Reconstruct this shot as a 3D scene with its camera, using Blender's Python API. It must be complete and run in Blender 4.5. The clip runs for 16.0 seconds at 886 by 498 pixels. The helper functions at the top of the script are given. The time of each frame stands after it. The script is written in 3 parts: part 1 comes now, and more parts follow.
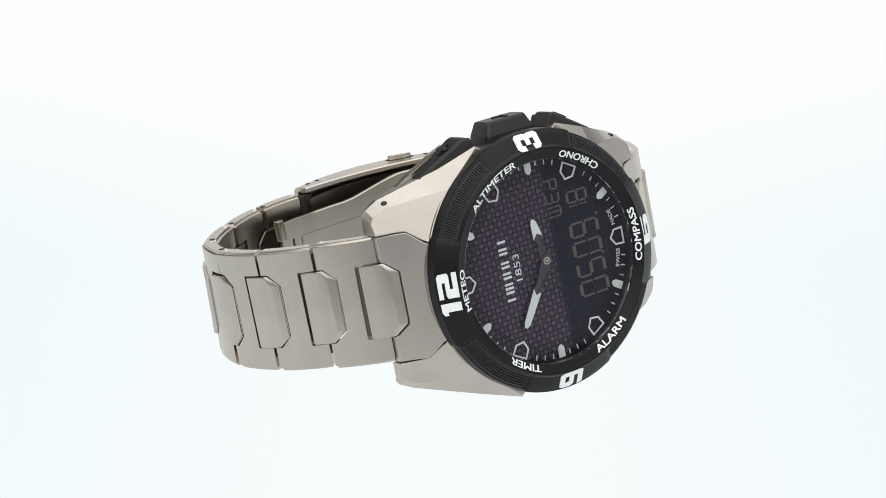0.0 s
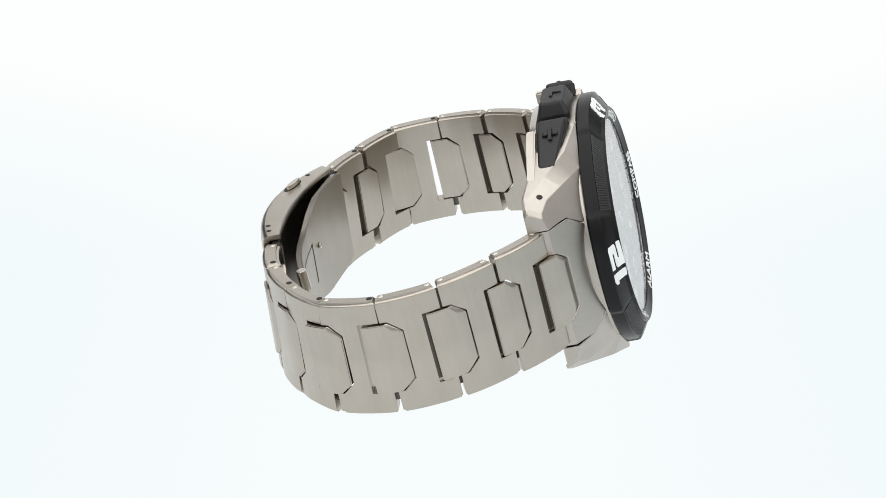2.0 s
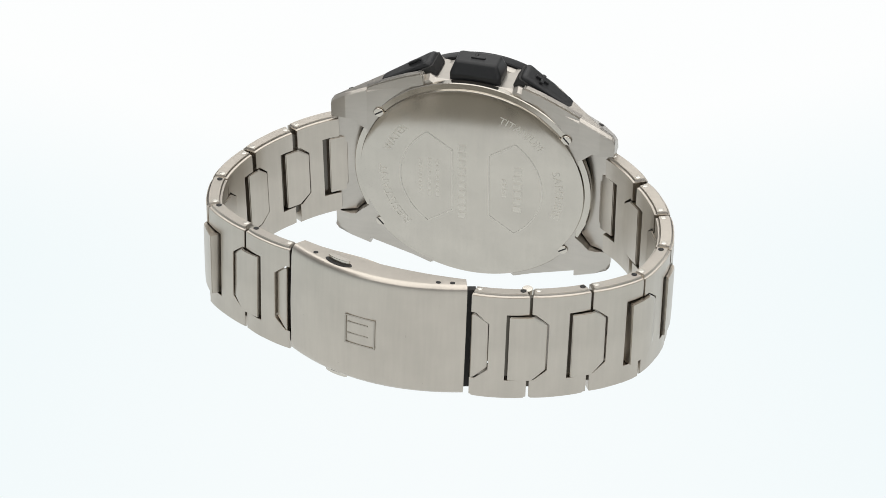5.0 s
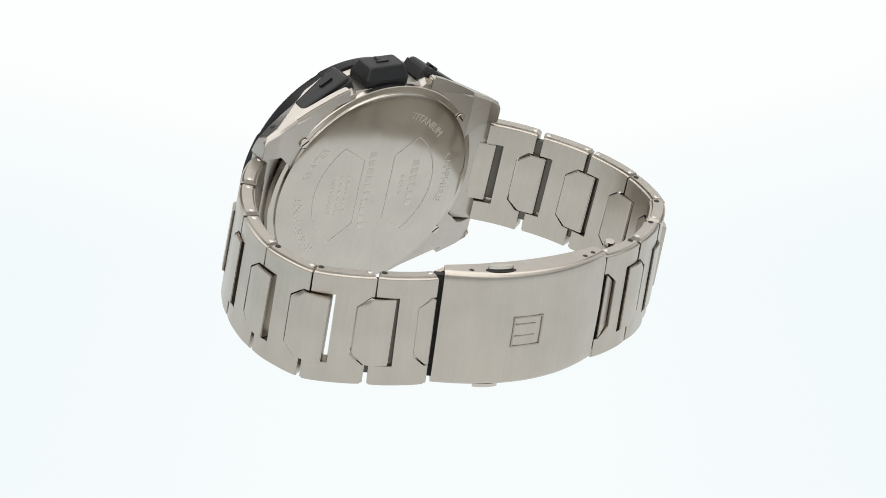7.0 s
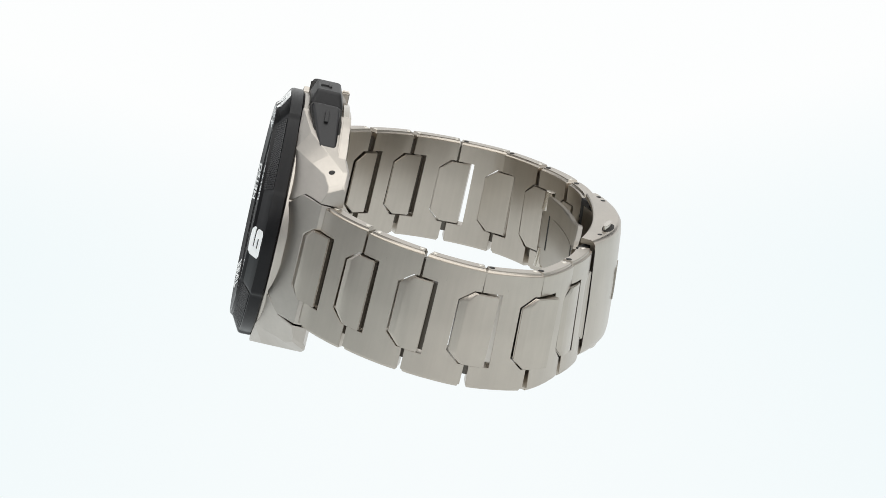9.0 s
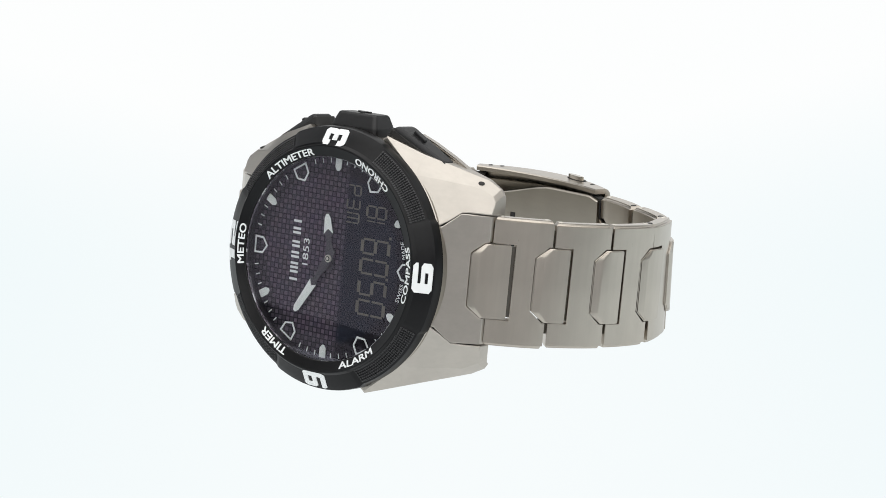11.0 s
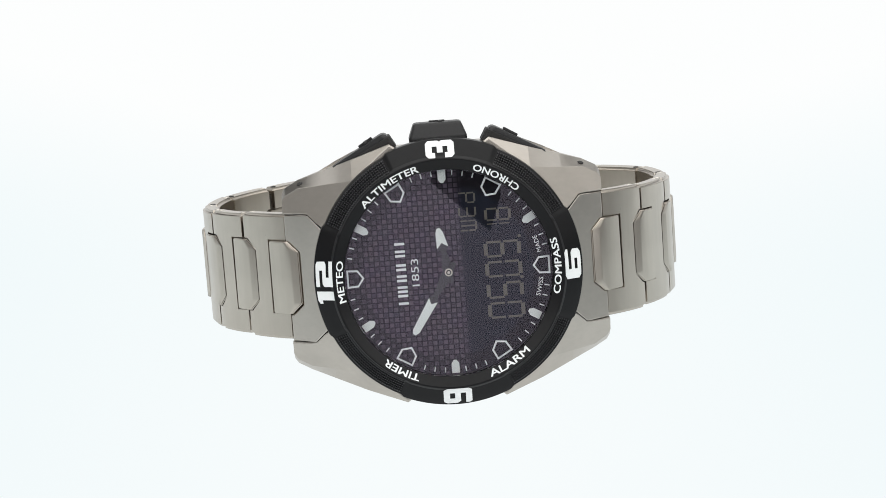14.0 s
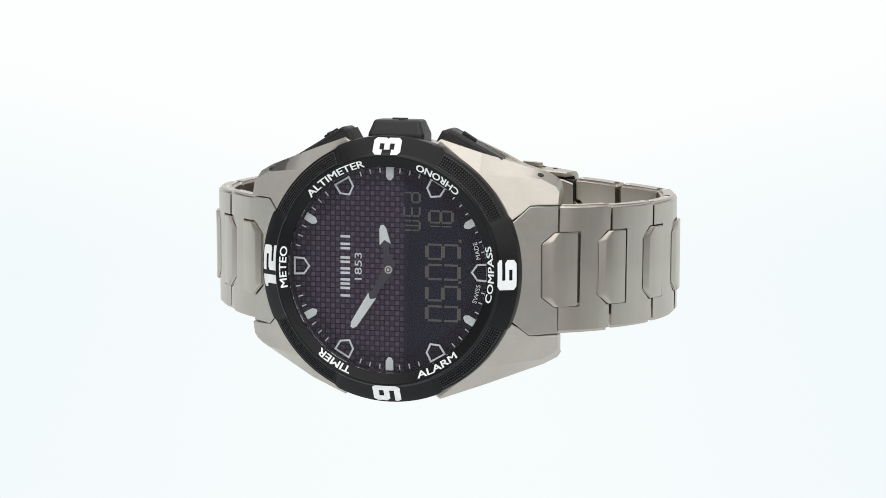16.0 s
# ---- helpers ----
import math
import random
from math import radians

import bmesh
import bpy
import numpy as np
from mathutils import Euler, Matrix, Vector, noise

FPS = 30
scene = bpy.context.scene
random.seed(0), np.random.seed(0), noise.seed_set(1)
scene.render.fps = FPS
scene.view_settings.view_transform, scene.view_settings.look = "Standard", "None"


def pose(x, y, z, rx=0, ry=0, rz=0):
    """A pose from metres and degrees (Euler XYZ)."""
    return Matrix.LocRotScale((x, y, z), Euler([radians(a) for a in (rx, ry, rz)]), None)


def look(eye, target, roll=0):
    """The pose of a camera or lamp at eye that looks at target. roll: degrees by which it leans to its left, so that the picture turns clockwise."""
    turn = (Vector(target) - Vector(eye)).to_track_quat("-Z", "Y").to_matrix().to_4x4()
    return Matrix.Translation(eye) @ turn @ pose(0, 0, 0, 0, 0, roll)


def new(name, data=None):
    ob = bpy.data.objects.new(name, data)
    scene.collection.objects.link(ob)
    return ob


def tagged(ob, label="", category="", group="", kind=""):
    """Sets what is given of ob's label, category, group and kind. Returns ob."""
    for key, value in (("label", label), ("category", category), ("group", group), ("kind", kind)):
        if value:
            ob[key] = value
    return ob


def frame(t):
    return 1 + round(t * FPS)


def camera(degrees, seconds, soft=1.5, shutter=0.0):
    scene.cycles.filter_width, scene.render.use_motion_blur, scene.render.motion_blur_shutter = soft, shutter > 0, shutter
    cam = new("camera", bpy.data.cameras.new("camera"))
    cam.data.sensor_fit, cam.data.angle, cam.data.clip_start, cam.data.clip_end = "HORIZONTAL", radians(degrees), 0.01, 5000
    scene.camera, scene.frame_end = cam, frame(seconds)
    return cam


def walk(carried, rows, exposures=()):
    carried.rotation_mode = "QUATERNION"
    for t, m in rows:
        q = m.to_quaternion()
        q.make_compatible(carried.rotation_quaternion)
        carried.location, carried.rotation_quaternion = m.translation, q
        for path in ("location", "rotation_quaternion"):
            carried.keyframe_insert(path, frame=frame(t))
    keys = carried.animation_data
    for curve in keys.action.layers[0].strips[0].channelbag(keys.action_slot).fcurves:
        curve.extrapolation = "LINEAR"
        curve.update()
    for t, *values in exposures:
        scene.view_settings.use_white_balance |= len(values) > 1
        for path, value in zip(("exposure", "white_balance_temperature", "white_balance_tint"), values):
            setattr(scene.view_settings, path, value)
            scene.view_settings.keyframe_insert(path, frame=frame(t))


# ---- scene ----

# ------------------------------------------------------------------ camera
cam = camera(21.93, 16.0, soft=0.7)
EYE = Vector((0.00031, -0.38812, 0.14480))
STILL = look(EYE, EYE + Vector((0, 0.93346, -0.35868)), 0.04)
walk(cam, [(0, STILL), (16, STILL)])
scene.view_settings.exposure = 0.0

MM = 0.001
# the turning of the stand about its upright axis: seconds, degrees
TURN = [(0.0, -328.16), (0.5, -318.1), (1.0, -306.1), (1.5, -293.2), (2.0, -279.5), (2.5, -265.9), (3.0, -252.2), (3.5, -238.8),
        (4.0, -225.2), (4.5, -211.6), (5.0, -198.0), (5.5, -184.6), (6.0, -171.5), (6.5, -158.0), (7.0, -144.3), (7.5, -130.7), (8.0, -117.0),
        (8.5, -103.4), (9.0, -89.9), (9.5, -76.5), (10.0, -63.4), (10.5, -51.0), (11.0, -39.2), (11.5, -29.2), (12.0, -20.4), (12.5, -13.2),
        (13.0, -7.1), (13.5, -2.6), (14.0, 0.0), (14.5, -1.46), (15.0, -5.7), (15.5, -11.2), (16.0, -18.35)]

# how the watch sits on the stand: its x runs from 12 to 6 o'clock, y from 9 to 3, z out of the dial
_x = Vector((0.99672, 0.04746, 0.06550)).normalized()
_z = _x.cross(Vector((-0.07497, 0.23799, 0.96837))).normalized()
_y = _z.cross(_x)
SEAT = Matrix.Translation(Vector((1.296, -32.775, 3.945)) * MM) @ Matrix((_x, _y, _z)).transposed().to_4x4()
FLOOR_Z = -0.0205


# ------------------------------------------------------------------ materials
def material(name):
    m = bpy.data.materials.new(name)
    m.use_nodes = True
    nt = m.node_tree
    return m, nt, nt.nodes["Principled BSDF"]


def brushed(name, colour, rough=0.34, along=(1, 0, 0), grain=1.0):
    """Metal with fine grain drawn out along one axis and faint handling marks."""
    m, nt, b = material(name)
    N, L = nt.nodes.new, nt.links.new
    tc, mp = N("ShaderNodeTexCoord"), N("ShaderNodeMapping")
    stretch = [220 if a else 5200 for a in along]
    mp.inputs["Scale"].default_value = stretch
    L(tc.outputs["Object"], mp.inputs["Vector"])
    n1 = N("ShaderNodeTexNoise")
    n1.inputs["Scale"].default_value, n1.inputs["Detail"].default_value = 1.0, 3.0
    L(mp.outputs[0], n1.inputs["Vector"])
    n2 = N("ShaderNodeTexNoise")
    n2.inputs["Scale"].default_value, n2.inputs["Detail"].default_value = 140, 4.0
    L(tc.outputs["Object"], n2.inputs["Vector"])
    mix = N("ShaderNodeMix")
    mix.data_type = "RGBA"
    mix.inputs["A"].default_value = (*[c * 0.86 for c in colour], 1)
    mix.inputs["B"].default_value = (*[min(1, c * 1.12) for c in colour], 1)
    # soft streaks along the brushing, then blotches from handling
    wide, n3, both = N("ShaderNodeMapping"), N("ShaderNodeTexNoise"), N("ShaderNodeMath")
    wide.inputs["Scale"].default_value = [110 if a else 1500 for a in along]
    L(tc.outputs["Object"], wide.inputs["Vector"])
    n3.inputs["Scale"].default_value, n3.inputs["Detail"].default_value = 1.0, 4.0
    L(wide.outputs[0], n3.inputs["Vector"])
    both.operation = "MULTIPLY_ADD"
    both.use_clamp = True
    both.inputs[1].default_value = 0.45 * grain
    L(n3.outputs["Fac"], both.inputs[0])
    lower = N("ShaderNodeMath")
    lower.operation = "SUBTRACT"
    lower.inputs[1].default_value = 0.225 * grain
    L(n2.outputs["Fac"], lower.inputs[0])
    L(lower.outputs[0], both.inputs[2])
    L(both.outputs[0], mix.inputs["Factor"])
    L(mix.outputs["Result"], b.inputs["Base Color"])
    ra = N("ShaderNodeMapRange")
    ra.inputs["To Min"].default_value, ra.inputs["To Max"].default_value = rough - 0.035, rough + 0.045
    L(n1.outputs["Fac"], ra.inputs["Value"])
    L(ra.outputs[0], b.inputs["Roughness"])
    bp = N("ShaderNodeBump")
    bp.inputs["Strength"].default_value, bp.inputs["Distance"].default_value = 0.018 * grain, 0.00001
    L(n1.outputs["Fac"], bp.inputs["Height"])
    L(bp.outputs[0], b.inputs["Normal"])
    b.inputs["Metallic"].default_value = 1.0
    return m


def matt(name, colour, rough=0.5, spread=0.12, scale=900, bump=0.05, spec=0.5):
    """Plain stuff with a little uneven tone and relief."""
    m, nt, b = material(name)
    N, L = nt.nodes.new, nt.links.new
    tc, n = N("ShaderNodeTexCoord"), N("ShaderNodeTexNoise")
    n.inputs["Scale"].default_value, n.inputs["Detail"].default_value = scale, 4
    L(tc.outputs["Object"], n.inputs["Vector"])
    mix = N("ShaderNodeMix")
    mix.data_type = "RGBA"
    mix.inputs["A"].default_value = (*[c * (1 - spread) for c in colour], 1)
    mix.inputs["B"].default_value = (*[min(1, c * (1 + spread)) for c in colour], 1)
    L(n.outputs["Fac"], mix.inputs["Factor"])
    L(mix.outputs["Result"], b.inputs["Base Color"])
    bp = N("ShaderNodeBump")
    bp.inputs["Strength"].default_value, bp.inputs["Distance"].default_value = bump, 0.00005
    L(n.outputs["Fac"], bp.inputs["Height"])
    L(bp.outputs[0], b.inputs["Normal"])
    b.inputs["Roughness"].default_value = rough
    b.inputs["Specular IOR Level"].default_value = spec
    return m


TITAN = (0.490, 0.449, 0.395)
TI_LONG = brushed("titanium_brushed_lengthwise", TITAN, 0.29, (0, 1, 0))
TI_ACROSS = brushed("titanium_brushed", (0.478, 0.446, 0.404), 0.33, (1, 0, 0))
TI_BACK = brushed("titanium_satin_back", (0.51, 0.478, 0.425), 0.14, (0, 1, 0), 0.6)
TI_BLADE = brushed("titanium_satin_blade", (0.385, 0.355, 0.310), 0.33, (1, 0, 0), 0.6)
TI_BRIGHT = brushed("titanium_polished", (0.58, 0.54, 0.48), 0.16, (1, 0, 0), 0.3)
ENGRAVED = brushed("engraved_pale_metal", (0.74, 0.71, 0.65), 0.5, (1, 0, 0), 0.3)
FAINT = brushed("engraved_satin_metal", (0.60, 0.565, 0.505), 0.42, (1, 0, 0), 0.3)
CUT = brushed("engraved_dark_metal", (0.40, 0.37, 0.325), 0.45, (1, 0, 0), 0.3)
# dark tone that paints the shade deep in the bracelet joints
JOINT_SHADE = brushed("painted_joint_shade", (0.13, 0.12, 0.105), 0.4, (0, 1, 0), 0.4)
# near black stands in for the shade inside bores, slots and gaps
GAP_SHADE = matt("painted_gap_shade", (0.02, 0.019, 0.018), 0.7)
BLACK = matt("black_coated_steel", (0.007, 0.007, 0.008), 0.30, 0.2, 1500, 0.06, 0.22)
RUBBER = matt("black_pusher_rubber", (0.014, 0.014, 0.015), 0.42, 0.2, 1800, 0.10, 0.4)
KNURL = matt("black_knurled_coating", (0.020, 0.020, 0.022), 0.42, 0.2, 1500, 0.05, 0.5)
WHITE = matt("white_print", (0.90, 0.92, 0.92), 0.5, 0.03)
LUME = matt("pale_luminous_paint", (0.88, 0.91, 0.89), 0.55, 0.04, 2500)
LCD = matt("lcd_segment", (0.108, 0.099, 0.080), 0.6, 0.05)
HANDLE = matt("black_hand_enamel", (0.055, 0.050, 0.060), 0.45, 0.1)


def dial_material():
    """Woven purple-brown solar cells on the 12 o'clock half, smoked dark grey over the display."""
    m, nt, b = material("solar_cell_dial")
    N, L = nt.nodes.new, nt.links.new
    tc = N("ShaderNodeTexCoord")
    sep = N("ShaderNodeSeparateXYZ")
    L(tc.outputs["Object"], sep.inputs[0])
    waves = []
    for axis in ("X", "Y"):
        sc, sn = N("ShaderNodeMath"), N("ShaderNodeMath")
        sc.operation, sn.operation = "MULTIPLY", "SINE"
        sc.inputs[1].default_value = 2 * math.pi / (1.76 * MM)
        L(sep.outputs[axis], sc.inputs[0])
        L(sc.outputs[0], sn.inputs[0])
        waves.append(sn)
    weave, ramp, ck = N("ShaderNodeMath"), N("ShaderNodeMapRange"), N("ShaderNodeMix")
    weave.operation = "MULTIPLY"
    L(waves[0].outputs[0], weave.inputs[0])
    L(waves[1].outputs[0], weave.inputs[1])
    ramp.inputs["From Min"].default_value, ramp.inputs["From Max"].default_value = -0.12, 0.12
    ramp.interpolation_type = "SMOOTHSTEP"
    L(weave.outputs[0], ramp.inputs["Value"])
    ck.data_type = "RGBA"
    ck.inputs["A"].default_value, ck.inputs["B"].default_value = (0.037, 0.030, 0.041, 1), (0.054, 0.043, 0.058, 1)
    L(ramp.outputs[0], ck.inputs["Factor"])
    # dark seams between the cells
    gaps = []
    for wave in waves:
        size = N("ShaderNodeMath")
        size.operation = "ABSOLUTE"
        L(wave.outputs[0], size.inputs[0])
        gaps.append(size)
    least, seam, laid = N("ShaderNodeMath"), N("ShaderNodeMapRange"), N("ShaderNodeMix")
    least.operation = "MINIMUM"
    L(gaps[0].outputs[0], least.inputs[0])
    L(gaps[1].outputs[0], least.inputs[1])
    seam.inputs["From Min"].default_value, seam.inputs["From Max"].default_value = 0.12, 0.5
    L(least.outputs[0], seam.inputs["Value"])
    laid.data_type = "RGBA"
    laid.inputs["A"].default_value = (0.018, 0.014, 0.020, 1)
    L(seam.outputs[0], laid.inputs["Factor"])
    L(ck.outputs["Result"], laid.inputs["B"])
    nz = N("ShaderNodeTexNoise")
    nz.inputs["Scale"].default_value, nz.inputs["Detail"].default_value = 380, 3
    L(tc.outputs["Object"], nz.inputs["Vector"])
    mx = N("ShaderNodeMix")
    mx.data_type, mx.blend_type = "RGBA", "OVERLAY"
    mx.inputs["Factor"].default_value = 0.3
    L(laid.outputs["Result"], mx.inputs["A"])
    L(nz.outputs["Color"], mx.inputs["B"])
    edge = N("ShaderNodeMapRange")
    edge.interpolation_type = "SMOOTHSTEP"
    edge.inputs["From Min"].default_value, edge.inputs["From Max"].default_value = 0.0014, 0.0034
    L(sep.outputs["X"], edge.inputs["Value"])
    half = N("ShaderNodeMix")
    half.data_type = "RGBA"
    L(edge.outputs[0], half.inputs["Factor"])
    L(mx.outputs["Result"], half.inputs["A"])
    half.inputs["B"].default_value = (0.013, 0.017, 0.026, 1)
    # plain black chapter ring round the cells
    flat, dist, rim, ring = N("ShaderNodeCombineXYZ"), N("ShaderNodeVectorMath"), N("ShaderNodeMapRange"), N("ShaderNodeMix")
    dist.operation = "LENGTH"
    L(sep.outputs["X"], flat.inputs["X"])
    L(sep.outputs["Y"], flat.inputs["Y"])
    L(flat.outputs[0], dist.inputs[0])
    rim.inputs["From Min"].default_value, rim.inputs["From Max"].default_value = 13.6 * MM, 15.2 * MM
    rim.interpolation_type = "SMOOTHSTEP"
    L(dist.outputs["Value"], rim.inputs["Value"])
    ring.data_type = "RGBA"
    L(rim.outputs[0], ring.inputs["Factor"])
    L(half.outputs["Result"], ring.inputs["A"])
    ring.inputs["B"].default_value = (0.010, 0.010, 0.012, 1)
    L(ring.outputs["Result"], b.inputs["Base Color"])
    b.inputs["Roughness"].default_value = 0.28
    # the cells glint, the seams and the smoked half less so
    glint, shine = N("ShaderNodeMath"), N("ShaderNodeMapRange")
    glint.operation = "MULTIPLY"
    back = N("ShaderNodeMath")
    back.operation = "SUBTRACT"
    back.inputs[0].default_value = 1.0
    L(edge.outputs[0], back.inputs[1])
    tone = N("ShaderNodeMapRange")
    tone.inputs["To Min"].default_value, tone.inputs["To Max"].default_value = 0.5, 1.0
    L(ramp.outputs[0], tone.inputs["Value"])
    cell = N("ShaderNodeMath")
    cell.operation = "MULTIPLY"
    L(seam.outputs[0], cell.inputs[0])
    L(tone.outputs[0], cell.inputs[1])
    L(cell.outputs[0], glint.inputs[0])
    L(back.outputs[0], glint.inputs[1])
    shine.inputs["To Min"].default_value, shine.inputs["To Max"].default_value = 0.10, 1.0
    L(glint.outputs[0], shine.inputs["Value"])
    L(shine.outputs[0], b.inputs["Specular IOR Level"])
    b.inputs["Specular Tint"].default_value = (1.0, 0.76, 1.0, 1)
    return m


DIAL = dial_material()
CRYSTAL, _nt, _b = material("sapphire_crystal")
_b.inputs["Base Color"].default_value = (0.97, 0.98, 1.0, 1)
_b.inputs["Specular Tint"].default_value = (0.92, 0.84, 1.0, 1)
_b.inputs["Roughness"].default_value, _b.inputs["IOR"].default_value, _b.inputs["Transmission Weight"].default_value = 0.0, 1.52, 1.0


def glow(name, low, high, z0, z1, strength):
    """Emission for the added light panels, whose tint drifts with height."""
    m = bpy.data.materials.new(name)
    m.use_nodes = True
    nt = m.node_tree
    nt.nodes.clear()
    N, L = nt.nodes.new, nt.links.new
    tc, sep, mr, mix, em, out = (N("ShaderNode" + k) for k in ("TexCoord", "SeparateXYZ", "MapRange", "Mix", "Emission", "OutputMaterial"))
    mix.data_type = "RGBA"
    mr.inputs["From Min"].default_value, mr.inputs["From Max"].default_value = z0, z1
    L(tc.outputs["Object"], sep.inputs[0])
    L(sep.outputs["Z"], mr.inputs["Value"])
    L(mr.outputs[0], mix.inputs["Factor"])
    mix.inputs["A"].default_value, mix.inputs["B"].default_value = (*low, 1), (*high, 1)
    L(mix.outputs["Result"], em.inputs["Color"])
    em.inputs["Strength"].default_value = strength
    L(em.outputs[0], out.inputs["Surface"])
    return m


# ------------------------------------------------------------------ light: an added tent of unseen glowing panels
world = bpy.data.worlds.new("studio_air")
scene.world = world
world.use_nodes = True
world.node_tree.nodes["Background"].inputs["Color"].default_value = (0.9, 0.95, 1.0, 1)
world.node_tree.nodes["Background"].inputs["Strength"].default_value = 0.05


def glowing_sweep():
    """White sweep that glows by itself, light falloff painted in: pure white far off and over the middle, faintly cyan
    near and to the sides.
    """
    m = bpy.data.materials.new("glowing_white_sweep")
    m.use_nodes = True
    nt = m.node_tree
    nt.nodes.clear()
    N, L = nt.nodes.new, nt.links.new
    tc, sep, em, out = (N("ShaderNode" + k) for k in ("TexCoord", "SeparateXYZ", "Emission", "OutputMaterial"))
    L(tc.outputs["Object"], sep.inputs[0])
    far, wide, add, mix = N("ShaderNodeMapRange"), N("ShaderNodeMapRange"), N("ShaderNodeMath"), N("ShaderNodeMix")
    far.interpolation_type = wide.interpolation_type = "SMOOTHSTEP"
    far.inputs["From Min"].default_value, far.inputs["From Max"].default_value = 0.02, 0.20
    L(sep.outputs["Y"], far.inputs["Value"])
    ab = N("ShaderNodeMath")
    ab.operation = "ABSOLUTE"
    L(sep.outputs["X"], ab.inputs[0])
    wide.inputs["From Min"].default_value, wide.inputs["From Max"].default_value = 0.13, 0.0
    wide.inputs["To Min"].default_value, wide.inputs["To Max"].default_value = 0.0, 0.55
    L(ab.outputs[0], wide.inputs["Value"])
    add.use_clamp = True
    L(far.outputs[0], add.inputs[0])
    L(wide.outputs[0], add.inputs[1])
    # light falloff painted into the emission colour
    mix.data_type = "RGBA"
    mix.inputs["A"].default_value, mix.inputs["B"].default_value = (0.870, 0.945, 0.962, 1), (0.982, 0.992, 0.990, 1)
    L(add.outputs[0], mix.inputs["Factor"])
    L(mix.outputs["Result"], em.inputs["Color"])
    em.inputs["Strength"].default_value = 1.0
    L(em.outputs[0], out.inputs["Surface"])
    return m


SWEEP_GLOW = glowing_sweep()
# unseen panels in bright and dim copies, strengths set for the watch's reflections
GLOW_SIDE = glow("side_glow", (0.96, 0.98, 1.0), (0.96, 0.98, 1.0), 0, 1, 1.0)
GLOW_WEST_LOW = glow("west_low_glow", (0.96, 0.98, 1.0), (0.96, 0.98, 1.0), 0, 1, 0.33)
GLOW_EAST_LOW = glow("east_low_glow", (0.96, 0.98, 1.0), (0.96, 0.98, 1.0), 0, 1, 0.21)
GLOW_FLOOR = glow("floor_glow", (0.96, 0.98, 1.0), (0.96, 0.98, 1.0), 0, 1, 0.22)
GLOW_EAST_HIGH = glow("east_high_glow", (1.0, 0.99, 0.97), (1.0, 0.99, 0.97), 0, 1, 0.85)
GLOW_WEST_HIGH = glow("west_high_glow", (1.0, 0.99, 0.97), (1.0, 0.99, 0.97), 0, 1, 0.44)
GLOW_TOP = glow("top_glow", (1.0, 0.995, 0.98), (1.0, 0.995, 0.98), 0, 1, 2.0)
GLOW_FRONT_HEM = glow("front_hem_glow", (0.97, 0.97, 1.0), (0.97, 0.97, 1.0), 0, 1, 0.15)
GLOW_FRONT_WEST = glow("front_west_glow", (0.97, 0.97, 1.0), (0.97, 0.97, 1.0), 0, 1, 0.27)
GLOW_FRONT_MID = glow("front_mid_glow", (0.98, 0.975, 1.0), (0.98, 0.975, 1.0), 0, 1, 0.52)
GLOW_FRONT_HIGH = glow("front_high_glow", (1.0, 0.995, 0.98), (1.0, 0.995, 0.98), 0, 1, 1.9)


# ------------------------------------------------------------------ mesh helpers (millimetres in, metres out)
def part(name, bm, mat, parent, label="", m=None, sharp=46):
    """Links a bmesh as one mesh object under a thing or a part."""
    bm.normal_update()
    bmesh.ops.recalc_face_normals(bm, faces=bm.faces)
    me = bpy.data.meshes.new(name)
    bm.to_mesh(me)
    bm.free()
    me.transform(Matrix.Scale(MM, 4))
    me.materials.append(mat)
    me.shade_smooth()
    me.set_sharp_from_angle(angle=radians(sharp))
    ob = place(name, me, parent, label, m)
    if sharp > 30:
        mod = ob.modifiers.new("even_normals", "WEIGHTED_NORMAL")
        mod.keep_sharp, mod.weight = True, 80
    return ob


def place(name, me, parent, label="", m=None):
    ob = new(name, me)
    m = (m or Matrix()).copy()
    m.translation *= MM
    if parent is not None:
        ob.parent = parent
        ob.matrix_basis = (SEAT @ m) if parent.type == "EMPTY" else m
    if label:
        tagged(ob, label)
    return ob


def prism(poly, z0, z1, bevel=0.0, segments=2, bm=None):
    """A polygon in x, y drawn up from z0 to z1, all its edges rounded."""
    own = bmesh.new()
    low = [own.verts.new((x, y, z0)) for x, y in poly]
    top = [own.verts.new((x, y, z1)) for x, y in poly]
    n = len(poly)
    own.faces.new(low[::-1])
    own.faces.new(top)
    for i in range(n):
        own.faces.new((low[i], low[(i + 1) % n], top[(i + 1) % n], top[i]))
    own.normal_update()
    bmesh.ops.recalc_face_normals(own, faces=own.faces)
    if bevel:
        bmesh.ops.bevel(own, geom=list(own.edges), offset=bevel, segments=segments, affect="EDGES", clamp_overlap=True)
    return join(bm, own)


def join(bm, own):
    if bm is None:
        return own
    me = bpy.data.meshes.new("tmp")
    own.to_mesh(me)
    own.free()
    bm.from_mesh(me)
    bpy.data.meshes.remove(me)
    return bm


def lathe(profile, n=128, closed=False):
    """A profile of (radius, height) turned about z."""
    bm = bmesh.new()
    rings = []
    for r, z in profile:
        if r < 1e-6:
            rings.append([bm.verts.new((0, 0, z))])
        else:
            rings.append([bm.verts.new((r * math.cos(2 * math.pi * i / n), r * math.sin(2 * math.pi * i / n), z)) for i in range(n)])
    pairs = list(zip(rings, rings[1:])) + ([(rings[-1], rings[0])] if closed else [])
    for a, b in pairs:
        for i in range(n):
            j = (i + 1) % n
            quad = [a[i % len(a)], a[j % len(a)], b[j % len(b)], b[i % len(b)]]
            face = list(dict.fromkeys(quad))
